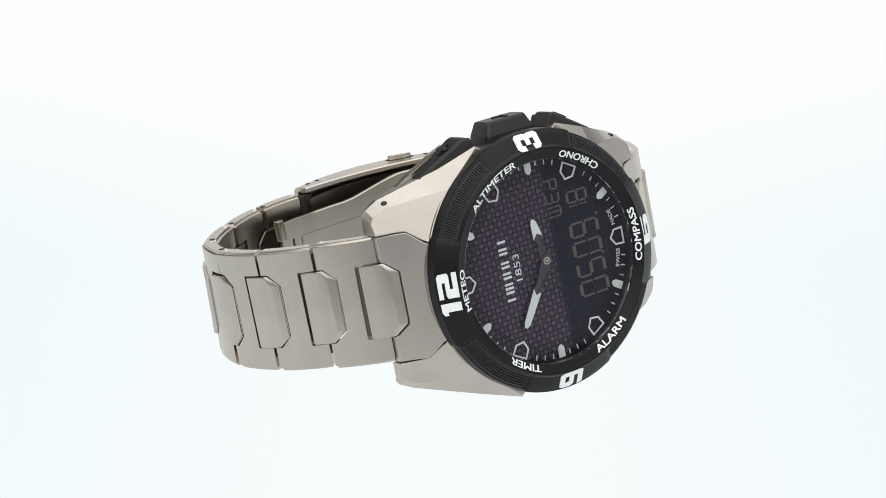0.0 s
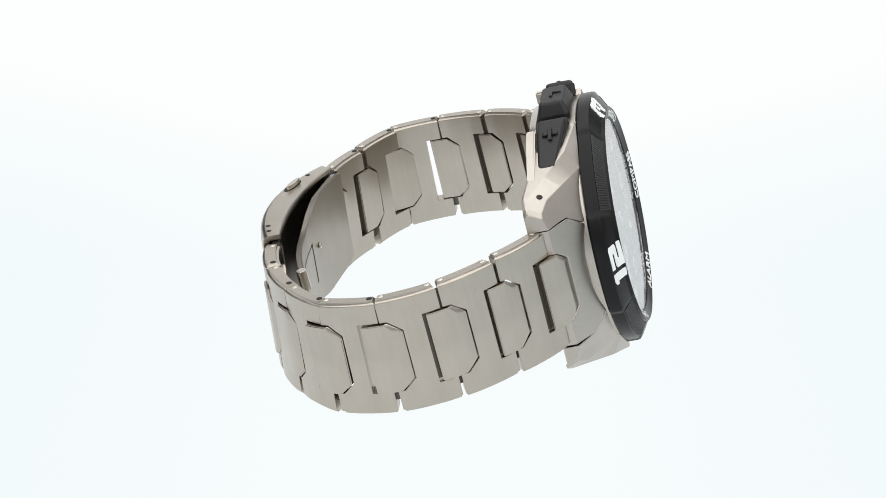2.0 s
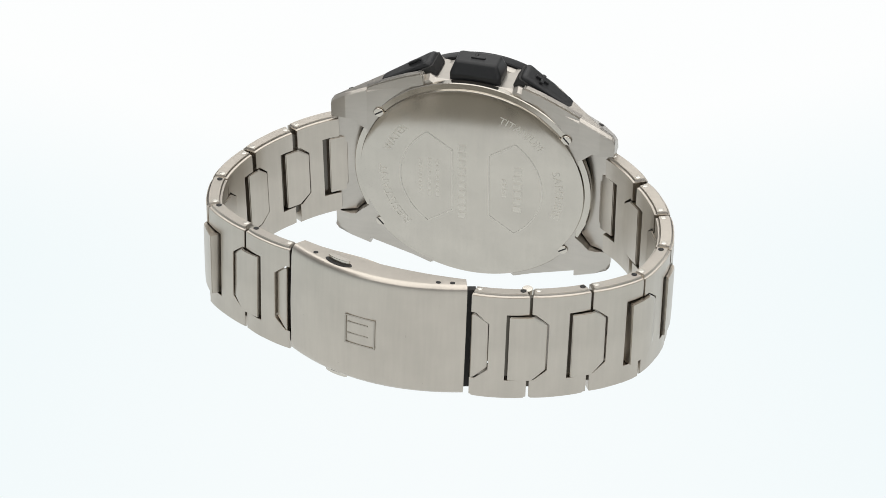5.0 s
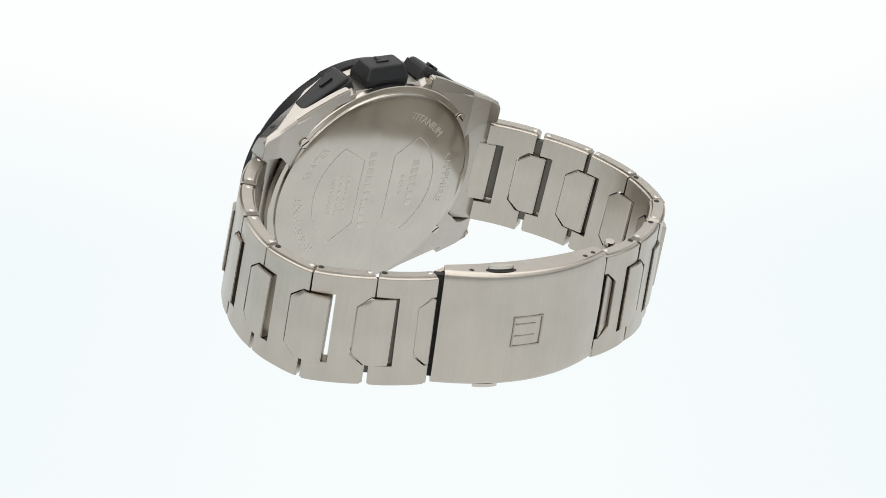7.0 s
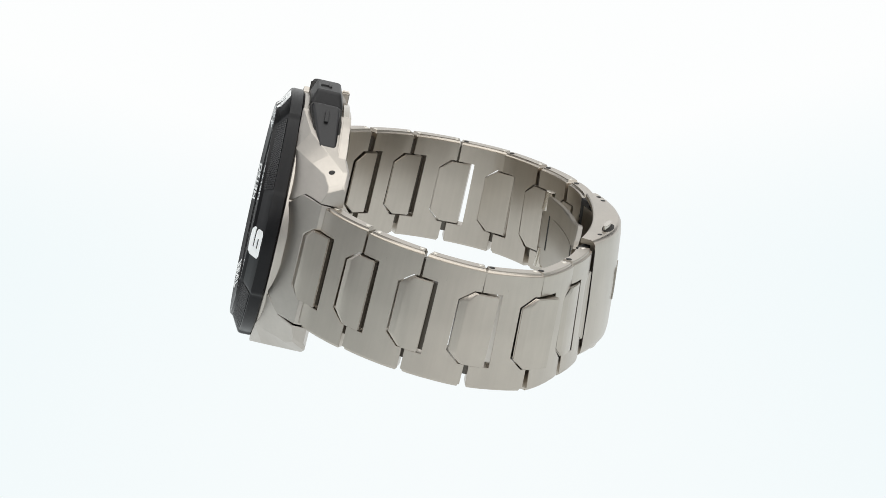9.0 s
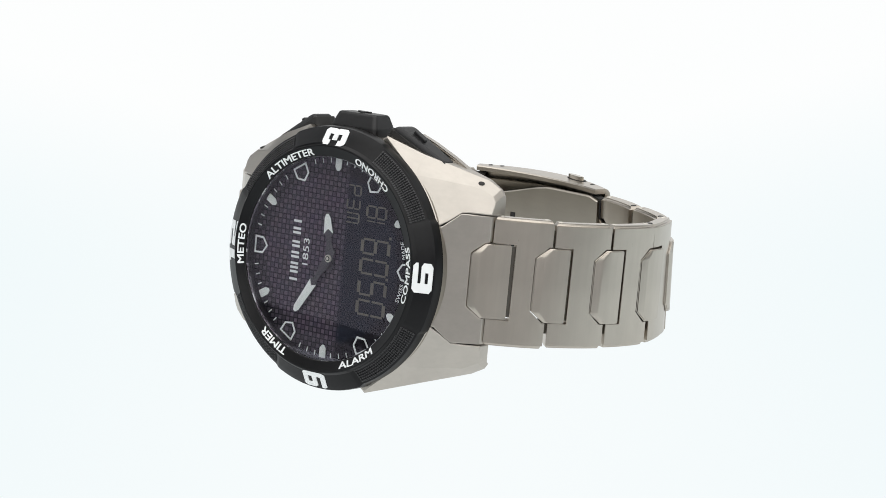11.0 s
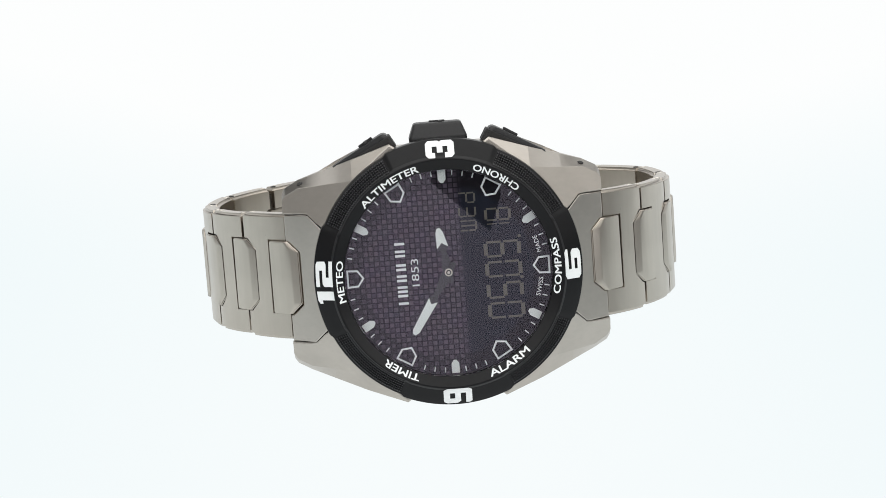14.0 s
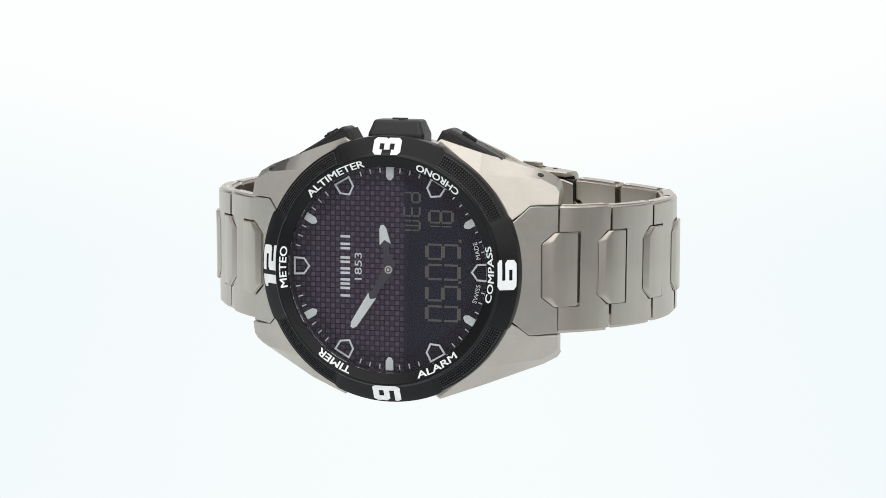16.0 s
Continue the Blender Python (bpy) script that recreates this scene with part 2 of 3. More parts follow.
            if len(face) > 2:
                bm.faces.new(face)
    return bm


def loft(rings, bm=None, cap=True):
    """Skins closed rings of equal count."""
    bm = bm or bmesh.new()
    rows = [[bm.verts.new(p) for p in ring] for ring in rings]
    n = len(rows[0])
    for a, b in zip(rows, rows[1:]):
        for i in range(n):
            j = (i + 1) % n
            bm.faces.new((a[i], a[j], b[j], b[i]))
    if cap:
        bm.faces.new(rows[0][::-1])
        bm.faces.new(rows[-1])
    return bm


def box(bm, x0, x1, y0, y1, z0, z1, bevel=0.0):
    return prism([(x0, y0), (x1, y0), (x1, y1), (x0, y1)], z0, z1, bevel, 1, bm)


def disc(r, z0, z1, n=20, bevel=0.08):
    return prism([(r * math.cos(2 * math.pi * i / n), r * math.sin(2 * math.pi * i / n)) for i in range(n)], z0, z1, bevel, 1)


def lettering(word, width, height, depth=0.05, bold=0.0):
    """The word as a flat solid, centred, with its cap height and width."""
    cu = bpy.data.curves.new("word", "FONT")
    cu.body, cu.size, cu.extrude, cu.offset, cu.resolution_u = word, 1.0, 0.02, bold, 3
    ob = bpy.data.objects.new("word", cu)
    scene.collection.objects.link(ob)
    me = bpy.data.meshes.new_from_object(ob.evaluated_get(bpy.context.evaluated_depsgraph_get()))
    bpy.data.objects.remove(ob)
    bpy.data.curves.remove(cu)
    bm = bmesh.new()
    bm.from_mesh(me)
    bpy.data.meshes.remove(me)
    xs, ys = [v.co.x for v in bm.verts], [v.co.y for v in bm.verts]
    x0, x1, y0, y1 = min(xs), max(xs), min(ys), max(ys)
    for v in bm.verts:
        v.co = Vector(((v.co.x - (x0 + x1) / 2) * width / (x1 - x0), (v.co.y - (y0 + y1) / 2) * height / (y1 - y0), depth if v.co.z > 0 else -depth))
    return bm


def ring_bend(bm, radius, degrees, inward, height):
    """Bends lettering round the dial; height(r) is the surface it lies on."""
    a0 = radians(degrees)
    for v in bm.verts:
        x, y, z = v.co
        r, a = (radius - y, a0 + x / radius) if inward else (radius + y, a0 - x / radius)
        v.co = Vector((r * math.cos(a), r * math.sin(a), height(r) + z))
    return bm


def upright(bm, x, y, height):
    """Turns lettering to the watch's upright (12 o'clock up) at x, y."""
    for v in bm.verts:
        gx, gy, z = v.co
        px, py = x - gy, y + gx
        v.co = Vector((px, py, height(math.hypot(px, py)) + z))
    return bm


def lerp(x, xs, ys):
    return float(np.interp(x, xs, ys))


# ------------------------------------------------------------------ the sweep and the added tent of unseen glowing panels
def tent():
    n = 24
    bm = bmesh.new()
    prof = [(-0.30, FLOOR_Z), (0.55, FLOOR_Z)]
    prof += [(0.55 + 0.35 * math.sin(a), FLOOR_Z + 0.35 * (1 - math.cos(a))) for a in np.linspace(0.1, math.pi / 2, n)]
    prof += [(0.90, 1.1)]
    rows = [[bm.verts.new((x, y, z)) for x in (-0.30, 0.50)] for y, z in prof]
    for a, b in zip(rows, rows[1:]):
        bm.faces.new((a[0], a[1], b[1], b[0]))
    me = bpy.data.meshes.new("backdrop")
    bm.to_mesh(me)
    bm.free()
    me.materials.append(SWEEP_GLOW)
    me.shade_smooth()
    tagged(new("backdrop", me), "seamless white sweep under and behind the watch, glowing with a painted light falloff", "backdrop", "", "structure")

    def sheet(name, corners, mat, label):
        bm = bmesh.new()
        bm.faces.new([bm.verts.new(c) for c in corners])
        bmesh.ops.solidify(bm, geom=list(bm.faces), thickness=0.004)
        me = bpy.data.meshes.new(name)
        bm.to_mesh(me)
        bm.free()
        me.materials.append(mat)
        tagged(new(name, me), label, "studio wall", "", "structure")

    z0, z1 = FLOOR_Z, 1.1
    low = 0.32
    for name, x, y, hem in (("panel_west", -0.955, 0.15, 0.38), ("panel_east", 0.955, 0.28, 0.22)):
        sheet(name, [(x, y, z0), (x, 0.9, z0), (x, 0.9, z1), (x, y, z1)], GLOW_SIDE, "unseen white glowing side panel")
        sheet(name + "_low", [(x, -0.9, z0), (x, y, z0), (x, y, hem), (x, -0.9, hem)], GLOW_WEST_LOW if x < 0 else GLOW_EAST_LOW, "unseen dim glowing panel low on the side")
        sheet(name + "_high", [(x, -0.9, hem), (x, y, hem), (x, y, z1), (x, -0.9, z1)], GLOW_WEST_HIGH if x < 0 else GLOW_EAST_HIGH, "unseen glowing panel high on the side")
    sheet("panel_south", [(-0.95, -0.905, z0), (0.95, -0.905, z0), (0.95, -0.905, 0.03), (-0.95, -0.905, 0.03)], GLOW_FRONT_HEM, "unseen dim glowing strip low in front")
    sheet("panel_south_west", [(-0.95, -0.905, 0.03), (-0.44, -0.905, 0.03), (-0.44, -0.905, low), (-0.95, -0.905, low)], GLOW_FRONT_WEST, "unseen dim glowing panel at the west end of the front")
    sheet("panel_south_mid", [(-0.44, -0.905, 0.03), (0.95, -0.905, 0.03), (0.95, -0.905, low), (-0.44, -0.905, low)], GLOW_FRONT_MID, "unseen grey-white glowing front panel")
    sheet("panel_south_high", [(-0.95, -0.905, low), (0.95, -0.905, low), (0.95, -0.905, z1), (-0.95, -0.905, z1)], GLOW_FRONT_HIGH, "unseen bright glowing panel high in front")
    sheet("floor", [(-0.95, -0.9, z0 - 0.01), (0.95, -0.9, z0 - 0.01), (0.95, 0.9, z0 - 0.01), (-0.95, 0.9, z0 - 0.01)], GLOW_FLOOR, "unseen dim glowing sheet under the white sweep")
    sheet("ceiling", [(-0.95, -0.9, 1.105), (0.95, -0.9, 1.105), (0.95, 0.9, 1.105), (-0.95, 0.9, 1.105)], GLOW_TOP, "unseen bright white glowing panel over the watch")


tent()


def mirrored_shapes():
    """Unseen dark shapes added before the lens, hung from the tent's top; the crystal mirrors them as dark spots."""
    holder = new("mirrored_shapes")
    tagged(holder, "unseen pair of pointed black shapes for the crystal to mirror, hung on an arm", "lens hood")
    m = look(EYE, EYE + Vector((0, 0.93346, -0.35868)))

    def piece(name, bm, label=""):
        bmesh.ops.recalc_face_normals(bm, faces=bm.faces)
        me = bpy.data.meshes.new(name)
        bm.to_mesh(me)
        bm.free()
        me.materials.append(RUBBER)
        ob = new(name, me)
        ob.parent = holder
        if label:
            tagged(ob, label)
        return ob

    bm = lathe([(0.043, -0.06), (0.045, -0.09), (0.047, -0.09), (0.046, -0.03), (0.043, -0.03)], 64, True)
    bm.transform(m)
    piece("carrier_ring", bm, "black ring added to carry the dark shapes")
    bm = bmesh.new()
    box(bm, -0.006, 0.006, -0.372, -0.36, 0.17, 1.101)
    piece("arm", bm, "slim black arm added to hang the dark shapes")
    # two added dark plates that make the dark spots in the crystal
    for x, w in ((-0.0285, 0.0105), (0.022, 0.0095)):
        poly = [(x - w, 0.085), (x - w, 0.0565), (x + 0.7 * w, 0.043), (x + w, 0.052), (x + w, 0.085)]
        bm = bmesh.new()
        a, b = ([bm.verts.new((px, y, pz)) for px, pz in poly] for y in (-0.283, -0.280))
        bm.faces.new(a)
        bm.faces.new(b)
        for i in range(5):
            j = (i + 1) % 5
            bm.faces.new((a[i], a[j], b[j], b[i]))
        piece("dark_shape", bm, "unseen pointed black shape mirrored in the crystal")


mirrored_shapes()

# ------------------------------------------------------------------ the watch
watch = new("wristwatch")
watch.empty_display_size = 0.02
tagged(watch, "titanium sports wristwatch with black bezel, standing on its side", "watch")


def outline(x):
    return lerp(abs(x), [0, 7.4, 8.4, 24.4, 26.7, 27.3], [21.2, 21.3, 22.0, 16.45, 15.2, 14.3])


def crown_z(x):
    return lerp(abs(x), [0, 16, 20.4, 24.4, 27.3, 28.0], [-3.2, -3.2, -3.75, -7.05, -9.35, -9.9])


def shoulder_z(x):
    return lerp(abs(x), [0, 8.4, 15.0, 24.4, 27.3], [-3.3, -3.3, -5.2, -11.4, -12.0])


def crease(x):
    """The crease across a lug, from the bezel to the bore: its y and z."""
    x = abs(x)
    if x > 24.4:
        y = outline(x) - 1.15
        return y, lug_plane(x, y)
    return min(lerp(x, [0, 7.4, 8.4, 15, 24.4], [21.0, 21.1, 21.8, 16.35, 15.3]), outline(x) - 0.06), lerp(x, [0, 8.4, 15, 24.4], [-3.25, -3.25, -3.22, -8.58])


def lug_plane(x, y):
    """The flat upper face of a lug."""
    return -8.95 - 0.61 * (abs(x) - 24.4) + 0.355 * (16.35 - y)


def ease(bm, offset):
    """Rounds the creases of a body that is mirrored about the watch's middle, but not where case and lug meet."""
    bm.normal_update()
    bmesh.ops.recalc_face_normals(bm, faces=bm.faces)
    pick = [e for e in bm.edges if len(e.link_faces) == 2 and e.calc_face_angle(0) > radians(9) and not all(abs(abs(v.co.x) - 20.4) < 0.01 for v in e.verts)]
    bmesh.ops.bevel(bm, geom=pick, offset=offset, segments=3, affect="EDGES", clamp_overlap=True)
    return bm


def build_case():
    rings = []
    for x in [-20.4, -18.6, -17, -15, -12, -10, -8.4, -7.4, -4, 0, 4, 7.4, 8.4, 10, 12, 15, 17, 18.6, 20.4]:
        yo, zs, zb = outline(x), shoulder_z(x), lerp(abs(x), [0, 12, 20.4], [-11.2, -11.2, -12.0])
        yc, zc = crease(x)
        yi = max(8.55, yc - (-3.2 - zc) / 0.355)
        half = [(8.4, min(-3.2, zc + 0.355 * (yc - 8.4))), (yi, min(-3.2, zc + 0.355 * (yc - yi))), (yc, zc), (yo, zs), (yo, zb + 0.9), (yo - 0.9, zb)]
        under = half[:4] + [(yo, min(zs - 0.3, zb + 2.6)), (yo - 1.6, zb)]
        rings.append([(x, y, z) for y, z in half] + [(x, -y, z) for y, z in under[::-1]])
    case = part("case", ease(loft(rings), 0.3), TI_ACROSS, watch, "brushed titanium case with angular lugs", sharp=30.5)
    for sx in (-1, 1):
        for sy in (-1, 1):
            rings = []
            for x in (20.4, 21.7, 23.1, 24.4, 26.7, 27.3):
                yi = lerp(x, [20.4, 20.7, 23.2, 27.3], [8.55, 8.55, 11.05, 11.05])
                yo = outline(x)
                yc, zc = crease(x)
                zs = shoulder_z(x) if x <= 24.4 else zc - 2.2
                zb = lerp(x, [20.4, 24.3, 27.3], [-12.0, -12.8, -12.6] if sy > 0 else [-12.0, -12.2, -11.5])
                ring = [(yi, lug_plane(x, yi) - 0.1), (yi + 0.12, lug_plane(x, yi + 0.12)), (yc, zc), (yo, zs), (yo, min(zs - 0.2, zb + 0.5)), (yo - 0.5, zb), (yi, zb)]
                rings.append([(sx * x, sy * y, z) for y, z in ring])
            part("lug", ease(loft(rings), 0.3), TI_ACROSS, case, "", sharp=30.5)
    # bores in the lug sides
    for sx in (-1, 1):
        m = Matrix.Translation((sx * 24.0, 15.86, -9.7)) @ Matrix.Rotation(radians(-70), 4, "X") @ Matrix.Rotation(radians(sx * 16), 4, "Y")
        part("lug_bore", disc(0.55, -0.2, 0.16, 16, 0.05), GAP_SHADE, case, "dark round bore in the lug", m)
    # guards along the lower edge of the two slanted pushers
    for sx in (-1, 1):
        edge = [(9.2, 20.0), (9.4, 22.2), (9.9, 22.5), (13.0, 21.4), (17.5, 19.4), (21.8, 17.15), (21.0, 16.5)]
        part("pusher_guard", prism([(sx * x, y) for x, y in edge], -11.7, -10.15, 0.22, 2), TI_ACROSS, case, "slim titanium guard under the pusher")
    part("bezel_seat", lathe([(17.0, -5.2), (21.6, -5.2), (22.1, -4.9), (22.2, -4.4), (22.2, -3.5), (22.05, -3.32), (17.0, -3.32)], 128, True), TI_ACROSS, case, "turned titanium rim under the bezel", sharp=24)
    return case


def build_end_links():
    poly = [(27.15, 10.85), (23.15, 10.85), (20.75, 8.4), (19.4, 8.4), (19.4, -8.4), (20.75, -8.4), (23.15, -10.85), (27.15, -10.85),
            (27.15, -6.35), (26.75, -6.35), (24.86, -4.5), (24.86, 4.5), (26.75, 6.35), (27.15, 6.35)]
    for sx in (-1, 1):
        bm = prism([(sx * x, y) for x, y in poly], -3.0, 0.0, 0.16, 1)
        for v in bm.verts:
            thick = 0.0 if v.co.z > -1.5 else -3.4 * (27.15 - abs(v.co.x)) / 7.75
            v.co.z += crown_z(v.co.x) + 0.12 + thick
        part("end_link", bm, TI_ACROSS, watch, "brushed titanium end link between the lugs")


def cone(r):
    return lerp(r, [17.5, 19.1, 19.35, 19.8, 22.2, 22.5], [0.55, 1.12, 1.12, 0.55, -0.82, -1.25])


def in_grip(x, y):
    """1 within a knurled quarter of the ring, 0 in the plain ones."""
    off = abs((math.degrees(math.atan2(y, x)) % 90) - 45)
    return lerp(off, [19.6, 21.2], [1, 0])


def build_bezel():
    prof = [(21.2, -3.3), (22.4, -3.25), (22.6, -3.05), (22.6, -1.45), (22.5, -1.05), (22.2, -0.82), (21.2, -0.25), (20.2, 0.32), (19.8, 0.55), (19.44, 1.05), (19.3, 1.13), (19.12, 1.13), (18.98, 1.06),
            (17.55, 0.56), (17.46, 0.44), (17.46, -2.75)]
    ring = lathe(prof, 360, True)
    for v in ring.verts:
        r = math.hypot(v.co.x, v.co.y)
        g = in_grip(v.co.x, v.co.y) if r > 19.38 else 0.0
        if g:
            k = 1 - 0.32 * g * min(1.0, (r - 19.38) / 1.5) / r
            v.co.x, v.co.y = v.co.x * k, v.co.y * k
            v.co.z -= 0.1 * g if v.co.z > -1.0 else 0.0
    bezel = part("bezel", ring, BLACK, watch, "black coated bezel ring with white numerals", sharp=24)
    six = [[(0.12, 0), (0.5, 0), (0.5, 0.22), (0.32, 0.22), (0.32, 0.40), (0.5, 0.40), (0.5, 0.60), (0.32, 0.60), (0.32, 0.78), (1, 0.78), (1, 0.9), (0.9, 1), (0.12, 1), (0, 0.88), (0, 0.12)],
           [(0.5, 0), (0.88, 0), (1, 0.12), (1, 0.48), (0.88, 0.6), (0.5, 0.6), (0.5, 0.40), (0.68, 0.40), (0.68, 0.22), (0.5, 0.22)]]
    glyphs = {"3": [[(0.15, 0), (0.85, 0), (1, 0.1), (1, 0.43), (0.93, 0.5), (1, 0.57), (1, 0.9), (0.85, 1), (0.15, 1), (0, 0.9), (0, 0.67), (0.3, 0.67), (0.3, 0.77), (0.66, 0.77), (0.66, 0.60), (0.3, 0.60),
                     (0.3, 0.40), (0.66, 0.40), (0.66, 0.23), (0.3, 0.23), (0.3, 0.33), (0, 0.33), (0, 0.1)]],
              "6": six, "9": [[(1 - x, 1 - y) for x, y in p] for p in six],
              "12": [[(0.08, 0), (0.29, 0), (0.29, 1), (0.08, 1), (0, 0.9), (0, 0.72), (0.08, 0.72)],
                     [(0.4, 0), (1, 0), (1, 0.22), (0.62, 0.22), (0.62, 0.39), (0.93, 0.39), (1, 0.47), (1, 0.92), (0.93, 1), (0.4, 1), (0.4, 0.78), (0.79, 0.78), (0.79, 0.61), (0.47, 0.61), (0.4, 0.53)]]}
    for word, (x, y), (w, h) in (("3", (0, 20.85), (2.75, 4.8)), ("6", (20.85, 0), (5.0, 2.75)), ("9", (0, -20.85), (2.75, 4.8)), ("12", (-20.85, 0), (7.1, 2.8))):
        bm = bmesh.new()
        for p in glyphs[word]:
            prism([((u - 0.5) * w, (v - 0.5) * h) for u, v in p], -0.05, 0.14, 0.0, 1, bm)
        for cut in np.linspace(-w / 2, w / 2, 14)[1:-1]:
            bmesh.ops.bisect_plane(bm, geom=bm.verts[:] + bm.edges[:] + bm.faces[:], plane_co=(cut, 0, 0), plane_no=(1, 0, 0))
        for cut in np.linspace(-h / 2, h / 2, 6)[1:-1]:
            bmesh.ops.bisect_plane(bm, geom=bm.verts[:] + bm.edges[:] + bm.faces[:], plane_co=(0, cut, 0), plane_no=(0, 1, 0))
        if abs(x) > 1:
            # the wide pair follows the ring a little
            for v in bm.verts:
                v.co.y -= math.copysign(0.55 * (abs(x) - math.sqrt(x * x - v.co.x ** 2)), -x)
        part("numeral", upright(bm, x, y, cone), WHITE, bezel, "white printed numeral " + word)
    for word, deg, inward, w in (("METEO", 180, False, 7.0), ("ALTIMETER", 120, False, 11.4), ("CHRONO", 60, True, 8.3), ("COMPASS", 0, True, 9.4), ("ALARM", -60, True, 7.7), ("TIMER", -120, False, 6.4)):
        bold = bmesh.new()
        for dx, dy, dz in ((-0.04, -0.02, 0.0), (0.04, 0.02, 0.012), (-0.04, 0.02, 0.024), (0.04, -0.02, 0.036)):
            own = lettering(word, w, 1.12, 0.04)
            bmesh.ops.translate(own, verts=own.verts, vec=(dx, dy, dz))
            join(bold, own)
        part("function_word", ring_bend(bold, 18.28, deg, inward, cone), WHITE, bezel, "white printed word " + word)
    # knurled grips at the diagonals
    for deg in (45, 135, 225, 315):
        bm = bmesh.new()
        rows, cols = 6, 32
        for i in range(cols):
            for k in range(rows):
                a = radians(deg - 19 + 38 * (i + 0.5) / cols)
                r = 19.55 + 2.35 * (k + 0.5) / rows
                da, dr = radians(38 / cols * 0.47), 2.35 / rows * 0.47
                base = [bm.verts.new(((r + b * dr) * math.cos(a + c * da), (r + b * dr) * math.sin(a + c * da), cone(r + b * dr) - 0.22)) for b, c in ((-1, -1), (1, -1), (1, 1), (-1, 1))]
                tip = [bm.verts.new(((r + b * dr * 0.4) * math.cos(a + c * da * 0.4), (r + b * dr * 0.4) * math.sin(a + c * da * 0.4), cone(r + b * dr * 0.4) - 0.01)) for b, c in ((-1, -1), (1, -1), (1, 1), (-1, 1))]
                bm.faces.new(tip)
                for j in range(4):
                    bm.faces.new((base[j], base[(j + 1) % 4], tip[(j + 1) % 4], tip[j]))
        tagged(part("grip_patch", bm, KNURL, bezel, "black knurled grip patch"), kind="stuff")
    return bezel


def on_dial(r):
    return -1.9


def build_dial():
    dial = part("dial", lathe([(0, -1.92), (17.55, -1.92), (17.55, -2.6), (0, -2.6)], 96), DIAL, watch, "dark purple-brown woven solar cell dial with smoked display")
    # hour marks: outlined pentagons on the even hours, filled ones on the odd
    for hour in range(12):
        a = radians(180 - 30 * hour)
        turn = Matrix.Rotation(a, 4, "Z")
        if hour % 2 == 0:
            outer = [(17.1, -1.55), (17.1, 1.55), (15.2, 1.45), (14.15, 0), (15.2, -1.45)]
            inner = [(16.8, -1.22), (16.8, 1.22), (15.33, 1.14), (14.53, 0), (15.33, -1.14)]
            bm = bmesh.new()
            o, i = ([bm.verts.new((x, y, z)) for x, y in p] for p, z in ((outer, -1.84), (inner, -1.84)))
            ob, ib = ([bm.verts.new((x, y, -1.93)) for x, y in p] for p in (outer, inner))
            for k in range(5):
                j = (k + 1) % 5
                bm.faces.new((o[k], o[j], i[j], i[k]))
                bm.faces.new((ob[k], ob[j], o[j], o[k]))
                bm.faces.new((ib[k], ib[j], i[j], i[k]))
            part("hour_outline", bm, WHITE, dial, "white outlined pentagon hour mark", turn)
        else:
            part("hour_mark", prism([(17.25, -0.68), (17.25, 0.68), (15.6, 0.66), (15.0, 0.22), (15.0, -0.22), (15.6, -0.66)], -1.93, -1.7, 0.06, 1), LUME, dial, "pale filled pentagon hour mark", turn)
    tick = None
    for k in range(60):
        if k % 5 == 0 or (k % 10 in (1, 9)):
            continue
        turn = Matrix.Rotation(radians(180 - 6 * k), 4, "Z")
        if tick is None:
            tick = part("minute_tick", box(None, 16.3, 17.15, -0.1, 0.1, -1.93, -1.87), WHITE, dial, "", turn)
        else:
            place("minute_tick", tick.data, dial, "", turn)
    # maker's name as plain strokes, the year under it
    bm = bmesh.new()
    y = -5.0
    for w in (1.7, 0.4, 1.55, 1.55, 2.0, 1.7):
        for o in ((0.0, w - 0.42) if w > 1 else (0.0,)):
            box(bm, -8.75, -7.05, y + o, y + o + 0.42, -1.93, -1.87)
        y += w + 0.32
    part("name_bars", bm, WHITE, dial, "white bars where the maker's name is printed")
    part("year", upright(lettering("1853", 4.6, 1.25, 0.03, 0.0), -5.6, 0.3, on_dial), WHITE, dial, "small white printed year 1853")
    part("origin_word", ring_bend(lettering("SWISS", 3.2, 0.75, 0.03, 0.0), 15.6, -13.5, True, on_dial), WHITE, dial, "tiny white word SWISS")
    part("origin_word", ring_bend(lettering("MADE", 2.9, 0.75, 0.03, 0.0), 15.6, 13.5, True, on_dial), WHITE, dial, "tiny white word MADE")
    # liquid crystal segments
    seg = {"a": (0.14, 0.94, 0.86, 1.06), "g": (0.14, 0.44, 0.86, 0.56), "d": (0.14, -0.06, 0.86, 0.06), "f": (0, 0.54, 0.13, 0.97), "b": (0.87, 0.54, 1, 0.97), "e": (0, 0.03, 0.13, 0.46), "c": (0.87, 0.03, 1, 0.46)}
    digits = {"0": "abcdef", "5": "afgcd", "9": "abcdfg", "1": "bc", "8": "abcdefg", "E": "adefg", "d": "bcdeg", "u": "bcdef"}

    def digit(ch, x_top, x_low, y0, y1):
        bm = bmesh.new()
        for s in digits[ch]:
            u0, v0, u1, v1 = seg[s]
            xa, xb = x_low + (x_top - x_low) * v0, x_low + (x_top - x_low) * v1
            box(bm, min(xa, xb), max(xa, xb), y0 + (y1 - y0) * u0, y0 + (y1 - y0) * u1, -1.93, -1.885)
        if ch == "u":
            box(bm, x_top + 0.2, x_low - 0.2, (y0 + y1) / 2 - 0.12, (y0 + y1) / 2 + 0.12, -1.93, -1.885)
        part("display_digit", bm, LCD, dial, "grey-brown liquid crystal character")

